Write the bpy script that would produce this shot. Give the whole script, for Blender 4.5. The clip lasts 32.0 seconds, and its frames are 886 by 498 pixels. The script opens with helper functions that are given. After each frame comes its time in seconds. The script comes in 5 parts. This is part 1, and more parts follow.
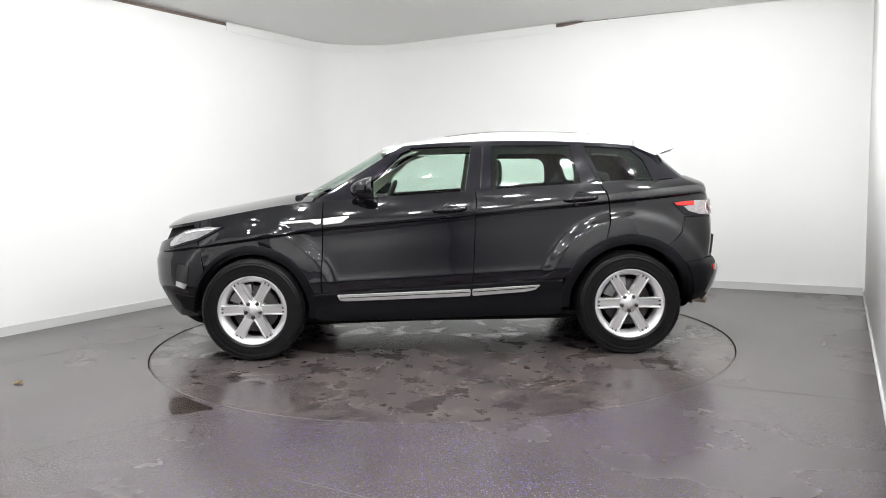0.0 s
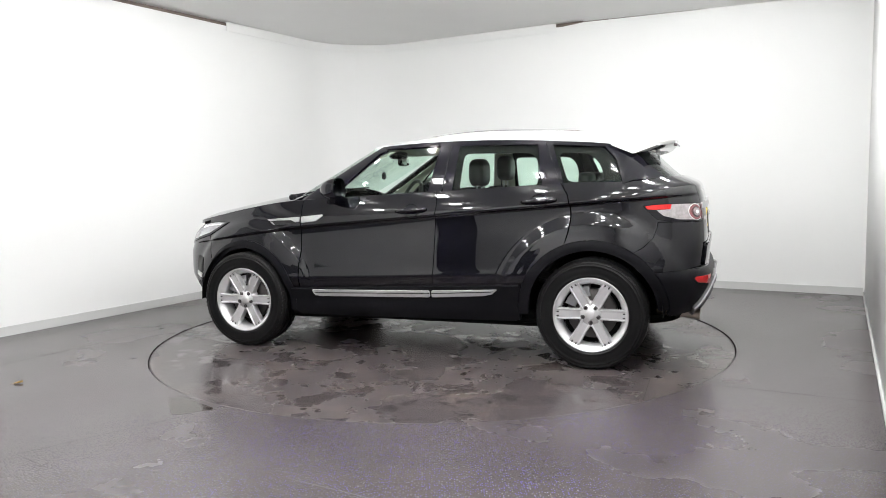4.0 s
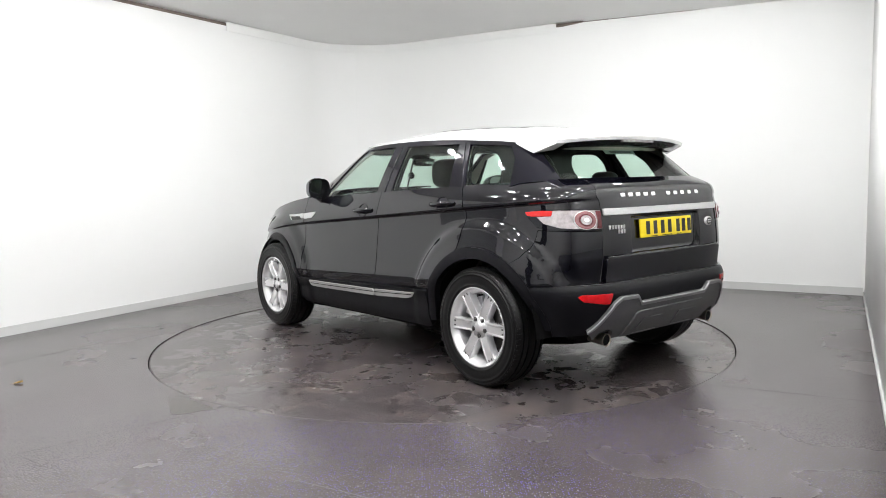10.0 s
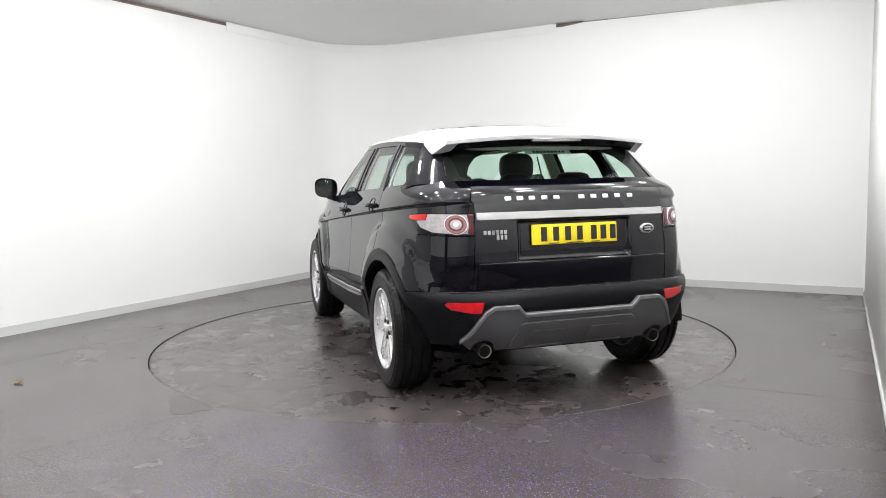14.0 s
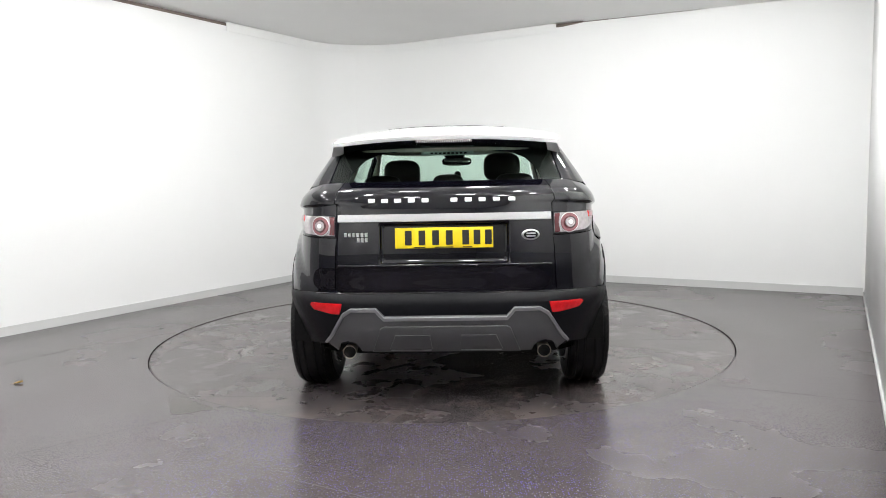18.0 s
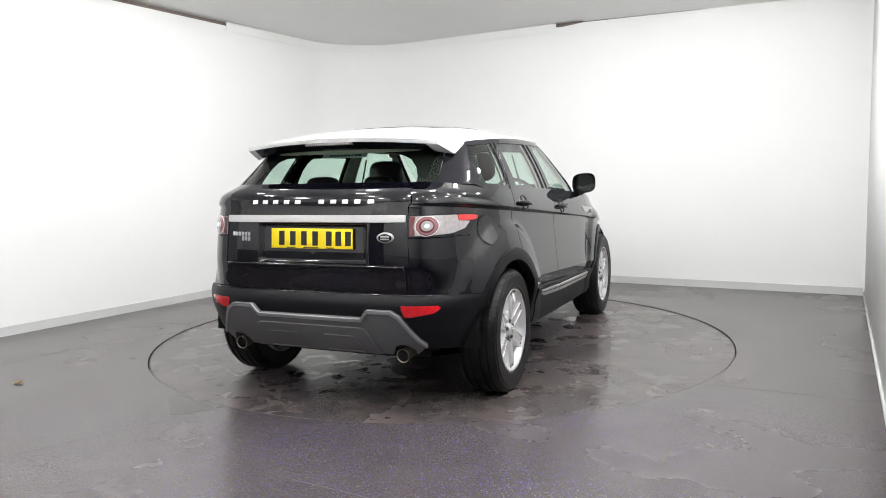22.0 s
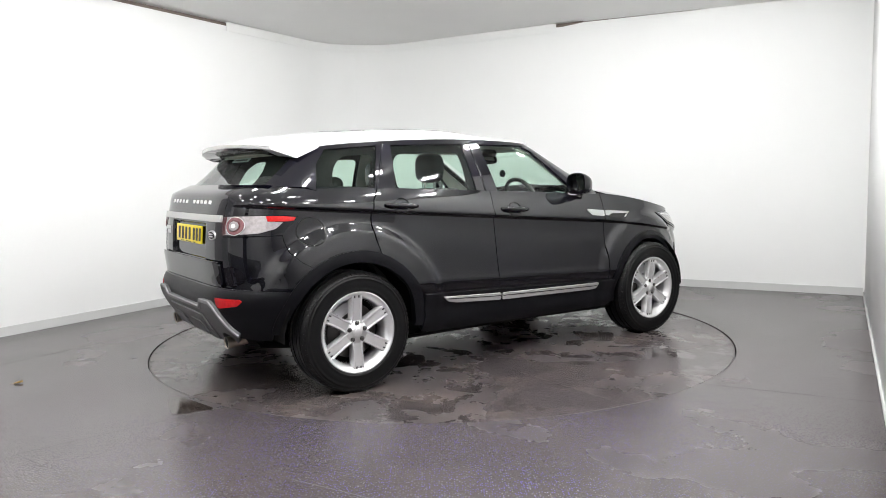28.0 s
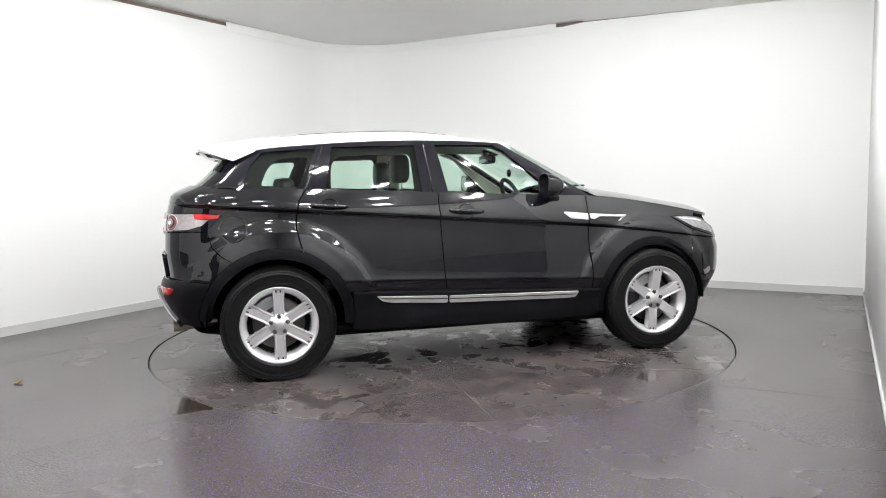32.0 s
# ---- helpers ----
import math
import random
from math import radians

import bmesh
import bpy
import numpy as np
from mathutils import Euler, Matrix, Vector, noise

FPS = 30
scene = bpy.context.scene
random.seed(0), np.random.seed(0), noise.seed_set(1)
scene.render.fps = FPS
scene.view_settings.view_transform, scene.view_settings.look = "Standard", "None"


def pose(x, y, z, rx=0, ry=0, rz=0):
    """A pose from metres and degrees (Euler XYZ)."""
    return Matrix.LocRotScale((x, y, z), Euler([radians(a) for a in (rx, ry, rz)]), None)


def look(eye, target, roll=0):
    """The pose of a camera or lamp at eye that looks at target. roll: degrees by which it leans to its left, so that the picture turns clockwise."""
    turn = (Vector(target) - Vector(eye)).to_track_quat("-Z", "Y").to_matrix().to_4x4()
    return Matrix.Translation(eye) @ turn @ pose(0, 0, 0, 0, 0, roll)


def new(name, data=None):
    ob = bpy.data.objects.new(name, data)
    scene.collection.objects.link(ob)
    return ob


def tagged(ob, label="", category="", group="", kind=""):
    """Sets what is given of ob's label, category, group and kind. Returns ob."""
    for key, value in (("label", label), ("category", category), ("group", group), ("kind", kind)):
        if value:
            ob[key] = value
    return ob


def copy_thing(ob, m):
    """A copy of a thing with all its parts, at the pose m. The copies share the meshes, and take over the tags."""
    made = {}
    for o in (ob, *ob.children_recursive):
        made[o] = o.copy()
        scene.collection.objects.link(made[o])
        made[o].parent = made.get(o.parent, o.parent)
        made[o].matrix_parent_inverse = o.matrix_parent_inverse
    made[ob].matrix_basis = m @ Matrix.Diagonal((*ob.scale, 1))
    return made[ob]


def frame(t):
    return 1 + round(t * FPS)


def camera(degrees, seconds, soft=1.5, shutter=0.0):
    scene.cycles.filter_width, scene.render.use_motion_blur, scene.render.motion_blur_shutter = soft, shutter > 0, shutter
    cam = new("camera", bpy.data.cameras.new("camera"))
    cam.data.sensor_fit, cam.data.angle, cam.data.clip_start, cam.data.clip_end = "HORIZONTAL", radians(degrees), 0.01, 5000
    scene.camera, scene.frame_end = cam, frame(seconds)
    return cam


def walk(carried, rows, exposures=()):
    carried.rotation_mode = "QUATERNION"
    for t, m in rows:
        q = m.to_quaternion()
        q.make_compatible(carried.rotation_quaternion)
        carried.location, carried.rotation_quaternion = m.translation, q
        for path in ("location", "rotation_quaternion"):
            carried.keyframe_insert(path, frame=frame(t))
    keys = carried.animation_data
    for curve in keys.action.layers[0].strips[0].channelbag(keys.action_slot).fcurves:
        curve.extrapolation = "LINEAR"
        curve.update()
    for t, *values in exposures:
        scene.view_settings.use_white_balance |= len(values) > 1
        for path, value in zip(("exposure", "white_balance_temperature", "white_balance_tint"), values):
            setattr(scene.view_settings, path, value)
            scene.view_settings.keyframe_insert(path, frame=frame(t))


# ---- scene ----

from collections import namedtuple

# ---- camera: fixed on its mount in the room's corner ----
EYE = Vector((0.0, -5.950, 1.265))
cam = camera(61.92, 32.0, soft=0.9)
AIM = EYE + Vector((math.sin(radians(0.21)) * math.cos(radians(5.465)), math.cos(radians(0.21)) * math.cos(radians(5.465)), -math.sin(radians(5.465))))
walk(cam, [(0.0, look(EYE, AIM, -1.153)), (32.0, look(EYE, AIM, -1.153))])

# ---- world and exposure ----
scene.view_settings.exposure = 0.0
world = bpy.data.worlds.new("world")
scene.world = world
world.use_nodes = True
world.node_tree.nodes["Background"].inputs[0].default_value = (0.9, 0.95, 1.0, 1)
world.node_tree.nodes["Background"].inputs[1].default_value = 0.02
LAMP = 143.0            # emission of the ceiling lamps' diffusers


# ---- materials ----
def mat(name, color, rough=0.5, metal=0.0, spec=0.5, coat=0.0, var=0.0, scale=8.0, bump=0.0, bump_scale=60.0, rough_var=0.0, emit=None, coat_ior=1.5):
    m = bpy.data.materials.new(name)
    m.use_nodes = True
    nt = m.node_tree
    b = nt.nodes["Principled BSDF"]
    b.inputs["Base Color"].default_value = (*color, 1)
    b.inputs["Roughness"].default_value = rough
    b.inputs["Metallic"].default_value = metal
    b.inputs["Specular IOR Level"].default_value = spec
    b.inputs["Coat Weight"].default_value = coat
    b.inputs["Coat Roughness"].default_value = 0.02
    b.inputs["Coat IOR"].default_value = coat_ior
    if emit:
        b.inputs["Emission Color"].default_value = (*emit[0], 1)
        b.inputs["Emission Strength"].default_value = emit[1]
    if var or bump or rough_var:
        tc = nt.nodes.new("ShaderNodeTexCoord")
    if var or rough_var:
        n = nt.nodes.new("ShaderNodeTexNoise")
        n.inputs["Scale"].default_value, n.inputs["Detail"].default_value = scale, 6
        nt.links.new(tc.outputs["Object"], n.inputs["Vector"])
    if var:
        r = nt.nodes.new("ShaderNodeMapRange")
        r.inputs["To Min"].default_value, r.inputs["To Max"].default_value = 1 - var, 1 + var
        nt.links.new(n.outputs["Fac"], r.inputs["Value"])
        mix = nt.nodes.new("ShaderNodeVectorMath")
        mix.operation = "SCALE"
        mix.inputs[0].default_value = color
        nt.links.new(r.outputs[0], mix.inputs["Scale"])
        nt.links.new(mix.outputs[0], b.inputs["Base Color"])
    if rough_var:
        r = nt.nodes.new("ShaderNodeMapRange")
        r.inputs["To Min"].default_value, r.inputs["To Max"].default_value = max(0.0, rough - rough_var), rough + rough_var
        nt.links.new(n.outputs["Fac"], r.inputs["Value"])
        nt.links.new(r.outputs[0], b.inputs["Roughness"])
    if bump:
        n2 = nt.nodes.new("ShaderNodeTexNoise")
        n2.inputs["Scale"].default_value, n2.inputs["Detail"].default_value = bump_scale, 4
        nt.links.new(tc.outputs["Object"], n2.inputs["Vector"])
        bp = nt.nodes.new("ShaderNodeBump")
        bp.inputs["Strength"].default_value, bp.inputs["Distance"].default_value = 1.0, bump
        nt.links.new(n2.outputs["Fac"], bp.inputs["Height"])
        nt.links.new(bp.outputs[0], b.inputs["Normal"])
    return m


def glass_mat(name, tint, gloss=0.0):
    """Thin tinted automotive glass: clear through, mirror by Fresnel."""
    m = bpy.data.materials.new(name)
    m.use_nodes = True
    nt = m.node_tree
    nt.nodes.clear()
    out = nt.nodes.new("ShaderNodeOutputMaterial")
    tr = nt.nodes.new("ShaderNodeBsdfTransparent")
    tr.inputs["Color"].default_value = (*tint, 1)
    gl = nt.nodes.new("ShaderNodeBsdfGlossy")
    gl.inputs["Roughness"].default_value = 0.0
    lw = nt.nodes.new("ShaderNodeLayerWeight")
    lw.inputs["Blend"].default_value = 0.5
    pw = nt.nodes.new("ShaderNodeMath")
    pw.operation = "POWER"
    pw.inputs[1].default_value = 4.0
    nt.links.new(lw.outputs["Facing"], pw.inputs[0])
    fr = nt.nodes.new("ShaderNodeMath")
    fr.operation, fr.inputs[1].default_value, fr.inputs[2].default_value = "MULTIPLY_ADD", 0.90, 0.03
    nt.links.new(pw.outputs[0], fr.inputs[0])
    mx = nt.nodes.new("ShaderNodeMixShader")
    nt.links.new(fr.outputs[0], mx.inputs[0])
    nt.links.new(tr.outputs[0], mx.inputs[1])
    nt.links.new(gl.outputs[0], mx.inputs[2])
    nt.links.new(mx.outputs[0], out.inputs["Surface"])
    return m


WALL = mat("white_wall_paint", (0.87, 0.88, 0.868), 0.55, var=0.03, scale=0.9, bump=0.0006, bump_scale=220)
GREYW = mat("off_white_wall_paint", (0.84, 0.84, 0.835), 0.6, var=0.03, scale=1.2)
DIMW = mat("dimmed_unseen_wall", (0.70, 0.70, 0.70), 0.6, var=0.04, scale=1.2)
CEIL = mat("pale_ceiling_board", (0.86, 0.86, 0.85), 0.7, var=0.03, scale=1.5)
SKIRT = mat("skirting_paint", (0.60, 0.61, 0.60), 0.45, var=0.04, scale=3)
SHUT = mat("grey_shutter", (0.36, 0.36, 0.365), 0.5, var=0.1, scale=6)
DIMBAND = mat("grey_reflection_band", (0.17, 0.17, 0.175), 0.6, var=0.08, scale=2)
DOORD = mat("dark_grey_shutter", (0.035, 0.035, 0.038), 0.5, var=0.1, scale=6)
RAW = mat("raw_board_edge", (0.20, 0.16, 0.14), 0.8, var=0.3, scale=20)
PAINT = mat("black_car_paint", (0.0026, 0.0026, 0.0050), 0.5, spec=0.0, coat=1.0, var=0.1, scale=400, coat_ior=1.60)
PIANO = mat("gloss_black_trim", (0.0032, 0.0028, 0.0070), 0.5, spec=0.0, coat=1.0, coat_ior=1.5)
ROOFW = mat("white_car_paint", (0.86, 0.87, 0.86), 0.25, coat=1.0)
PLASTIC = mat("black_textured_plastic", (0.0055, 0.0056, 0.0072), 0.40, spec=0.16, var=0.15, scale=40, bump=0.0004, bump_scale=900)
DARK = mat("underbody_and_shade_black", (0.006, 0.006, 0.006), 0.8, spec=0.1)
GREYP = mat("dark_grey_painted_plastic", (0.085, 0.085, 0.088), 0.42, var=0.06, scale=30, bump=0.0002, bump_scale=700)
SILVER = mat("silver_painted_strip", (0.55, 0.55, 0.55), 0.32, metal=0.45, coat=0.3)
HEADL = mat("clear_head_lamp_lens", (0.50, 0.50, 0.51), 0.15, metal=0.5, coat=1.0, var=0.6, scale=35)
BAR = mat("satin_silver_bar", (0.55, 0.55, 0.555), 0.36, metal=0.5, var=0.05, scale=90)
CHROME = mat("brushed_silver_trim", (0.66, 0.66, 0.66), 0.36, metal=1.0)
ALLOY = mat("silver_alloy", (0.82, 0.82, 0.83), 0.25, metal=0.62, coat=0.5, var=0.04, scale=30)
ALLOYD = mat("dull_cast_alloy", (0.32, 0.32, 0.33), 0.45, metal=0.8, var=0.1, scale=30)
PIPE = mat("browned_steel", (0.42, 0.37, 0.31), 0.30, metal=1.0, var=0.25, scale=40)
STEEL = mat("brake_steel", (0.085, 0.08, 0.078), 0.45, metal=0.9, var=0.15, scale=25)
RUBBER = mat("tyre_rubber", (0.0045, 0.0045, 0.0047), 0.42, spec=0.26, var=0.2, scale=25, bump=0.0006, bump_scale=300)
GLASS = glass_mat("green_tinted_glass", (0.80, 0.93, 0.86))
MIRROR = mat("silvered_mirror", (0.45, 0.49, 0.47), 0.02, metal=1.0)
STICK = mat("pale_sticker", (0.45, 0.55, 0.52), 0.5)
REDL = mat("red_lens", (0.66, 0.014, 0.014), 0.12, coat=1.0, var=0.25, scale=90)
REDM = mat("dark_red_reflector", (0.52, 0.006, 0.009), 0.12, coat=1.0, var=0.4, scale=35)
REDR = mat("pale_red_lens", (0.27, 0.105, 0.115), 0.15, metal=0.2, coat=1.0, var=0.6, scale=120)
BRIGHT = mat("bright_silver_paint", (0.80, 0.80, 0.80), 0.35, metal=0.25, coat=0.4)
REDD = mat("deep_red_lens", (0.085, 0.005, 0.009), 0.15, coat=1.0, var=0.35, scale=220)
CLEARL = mat("clear_lens", (0.46, 0.42, 0.43), 0.20, metal=0.3, coat=1.0, var=0.45, scale=45)
STOPL = mat("smoked_clear_lens", (0.20, 0.17, 0.175), 0.2, metal=0.3, coat=1.0, var=0.4, scale=80)
YELLOW = mat("yellow_reflective_plate", (0.85, 0.66, 0.01), 0.4)
INK = mat("black_ink", (0.01, 0.01, 0.01), 0.5)
LINING = mat("matt_dark_lining", (0.014, 0.013, 0.013), 0.95, spec=0.08, var=0.15, scale=40)
SEAT = mat("dark_leather", (0.022, 0.020, 0.019), 0.42, var=0.2, scale=30, bump=0.0008, bump_scale=180)
TRIM_IN = mat("pale_cabin_lining", (0.60, 0.57, 0.50), 0.8, var=0.05, scale=20)
DIFFUSER = mat("lamp_diffuser", (0.9, 0.9, 0.9), 0.5, emit=((1.0, 0.992, 0.995), LAMP))
LAMPBODY = mat("white_lamp_housing", (0.75, 0.75, 0.75), 0.4)


# ---- building helpers ----
def mesh_of(name, bm, material, smooth=True):
    me = bpy.data.meshes.new(name)
    bm.normal_update()
    bm.to_mesh(me)
    bm.free()
    me.materials.append(material)
    if smooth:
        for p in me.polygons:
            p.use_smooth = True
    return me


def thing(name, bm, material, label="", category="", group="", kind="", smooth=True):
    return tagged(new(name, mesh_of(name, bm, material, smooth)), label, category, group, kind)


def part(name, bm, material, parent, label="", smooth=True):
    ob = new(name, mesh_of(name, bm, material, smooth))
    ob.parent = parent
    return tagged(ob, label)


def box_into(bm, lo, hi, m=None, bevel=0.0, seg=2):
    r = bmesh.ops.create_cube(bm, size=1.0)
    sx, sy, sz = (hi[i] - lo[i] for i in range(3))
    mid = Vector([(hi[i] + lo[i]) / 2 for i in range(3)])
    for v in r["verts"]:
        v.co = Vector((v.co.x * sx, v.co.y * sy, v.co.z * sz)) + mid
    if bevel:
        edges = list({e for v in r["verts"] for e in v.link_edges})
        out = bmesh.ops.bevel(bm, geom=edges, offset=bevel, segments=seg, profile=0.6, affect="EDGES")
        vs = {v for f in out["faces"] for v in f.verts} | {v for v in r["verts"] if v.is_valid}
    else:
        vs = set(r["verts"])
    if m is not None:
        for v in vs:
            v.co = m @ v.co
    return bm


def box(lo, hi, m=None, bevel=0.0, seg=2):
    return box_into(bmesh.new(), lo, hi, m, bevel, seg)


def sharpen(bm, degrees=35):
    for e in bm.edges:
        if len(e.link_faces) == 2 and e.calc_face_angle(0) > radians(degrees):
            e.smooth = False
    return bm


def lathe(profile, steps=64, close=False):
    """Turn (radius, height) points round the Y axis: height runs along +Y."""
    bm = bmesh.new()
    rings = []
    for r, h in profile:
        rings.append([bm.verts.new((r * math.cos(2 * math.pi * k / steps), h, r * math.sin(2 * math.pi * k / steps))) for k in range(steps)])
    pairs = list(zip(rings, rings[1:])) + ([(rings[-1], rings[0])] if close else [])
    for a, b in pairs:
        for k in range(steps):
            j = (k + 1) % steps
            bm.faces.new((a[k], b[k], b[j], a[j]))
    bmesh.ops.recalc_face_normals(bm, faces=bm.faces)
    return bm


def prism(points, lo, hi, axes="xzy", bevel=0.0, seg=2):
    """A slab with the outline points in the first two axes, from lo to hi in the third."""
    bm = bmesh.new()
    def place(p, h):
        d = dict(zip(axes, (p[0], p[1], h)))
        return (d["x"], d["y"], d["z"])
    a = [bm.verts.new(place(p, lo)) for p in points]
    b = [bm.verts.new(place(p, hi)) for p in points]
    fa, fb = bm.faces.new(a), bm.faces.new(b)
    n = len(points)
    for i in range(n):
        bm.faces.new((a[i], a[(i + 1) % n], b[(i + 1) % n], b[i]))
    bmesh.ops.recalc_face_normals(bm, faces=bm.faces)
    if bevel:
        bmesh.ops.bevel(bm, geom=list(fa.edges) + list(fb.edges), offset=bevel, segments=seg, profile=0.6, affect="EDGES")
    return sharpen(bm)


def tube(path, radius, sides=10):
    bm = bmesh.new()
    rings = []
    for i, p in enumerate(path):
        d = (Vector(path[min(i + 1, len(path) - 1)]) - Vector(path[max(i - 1, 0)])).normalized()
        a = d.orthogonal().normalized()
        b = d.cross(a)
        rr = radius[i] if isinstance(radius, (list, tuple)) else radius
        rings.append([bm.verts.new(Vector(p) + rr * (math.cos(2 * math.pi * k / sides) * a + math.sin(2 * math.pi * k / sides) * b)) for k in range(sides)])
    for q, r in zip(rings, rings[1:]):
        sh = min(range(sides), key=lambda s: sum((q[k].co - r[(k + s) % sides].co).length for k in range(sides)))
        for k in range(sides):
            bm.faces.new((q[k], q[(k + 1) % sides], r[(k + 1 + sh) % sides], r[(k + sh) % sides]))
    bm.faces.new(rings[0]), bm.faces.new(rings[-1])
    bmesh.ops.recalc_face_normals(bm, faces=bm.faces)
    return bm


def lerp(a, b, t):
    return a + (b - a) * t


def smoothstep(a, b, x):
    t = min(1.0, max(0.0, (x - a) / (b - a)))
    return t * t * (3 - 2 * t)


def curve1(points):
    """A smooth function through (x, y) points (monotone slopes)."""
    xs, ys = [p[0] for p in points], [p[1] for p in points]
    d = [(ys[i + 1] - ys[i]) / (xs[i + 1] - xs[i]) for i in range(len(xs) - 1)]
    m = [d[0]] + [0.0 if d[i - 1] * d[i] <= 0 else 2 * d[i - 1] * d[i] / (d[i - 1] + d[i]) for i in range(1, len(d))] + [d[-1]]
    def f(x):
        if x <= xs[0]:
            return ys[0] + m[0] * (x - xs[0])
        if x >= xs[-1]:
            return ys[-1] + m[-1] * (x - xs[-1])
        i = max(k for k in range(len(d)) if xs[k] <= x)
        h = xs[i + 1] - xs[i]
        t = (x - xs[i]) / h
        return ((1 + 2 * t) * (1 - t) ** 2 * ys[i] + t * (1 - t) ** 2 * h * m[i] + t * t * (3 - 2 * t) * ys[i + 1] + t * t * (t - 1) * h * m[i + 1])
    return f


# ---- the room ----
ANGLE = 59.8
RU = Vector((math.cos(radians(ANGLE)), math.sin(radians(ANGLE)), 0))     # away from the camera, along the long walls
RV = Vector((RU.y, -RU.x, 0))                                            # across the room
U0, U1, V0, V1, V2 = -5.62, 3.33, -3.325, 2.985, 3.25      # the east wall runs slightly askew, from V1 to V2
WALL_H, CEIL_H = 3.02, 3.07
DOOR_W, DOOR_S = (-4.90, -2.45), (-0.62, -0.06)
ROOM = Matrix((( RU.x, RV.x, 0, 0), (RU.y, RV.y, 0, 0), (0, 0, 1, 0), (0, 0, 0, 1)))
RING = 2.229
FLOOR_Z = 0.006
CORNER = 0.95


def room_outline(grow, n=14):
    """Plan of the room (u, v), with the far corner rounded."""
    pts = [(U0 - grow, V0 - grow)]
    r = CORNER
    for k in range(n + 1):
        a = math.pi / 2 * k / n
        pts.append((U1 - r + (r + grow) * math.sin(a), V0 + r - (r + grow) * math.cos(a)))
    pts += [(U1 + grow, V1 + grow), (U0 - grow, V2 + grow)]
    return pts


def strip_wall(points, closed, lo, hi, thick):
    """An upright band along points (u, v), whose room face is on the points."""
    bm = bmesh.new()
    n = len(points)
    vs = []
    for i, p in enumerate(points):
        a = Vector(points[i - 1] if (closed or i) else p)
        c = Vector(points[(i + 1) % n] if (closed or i < n - 1) else p)
        p = Vector(p)
        d1, d2 = (p - a), (c - p)
        d1 = d1.normalized() if d1.length > 1e-6 else d2.normalized()
        d2 = d2.normalized() if d2.length > 1e-6 else d1
        n1, n2 = Vector((d1.y, -d1.x)), Vector((d2.y, -d2.x))
        m = (n1 + n2).normalized()
        m = m / max(0.3, m.dot(n1))
        q = p + m * thick
        vs.append([bm.verts.new((RU * x.x + RV * x.y) + Vector((0, 0, z))) for x, z in ((p, lo), (p, hi), (q, hi), (q, lo))])
    for i in range(n if closed else n - 1):
        a, b = vs[i], vs[(i + 1) % n]
        for k in range(4):
            bm.faces.new((a[k], a[(k + 1) % 4], b[(k + 1) % 4], b[k]))
    if not closed:
        bm.faces.new(vs[0]), bm.faces.new(vs[-1][::-1])
    bmesh.ops.recalc_face_normals(bm, faces=bm.faces)
    return sharpen(bm, 30)


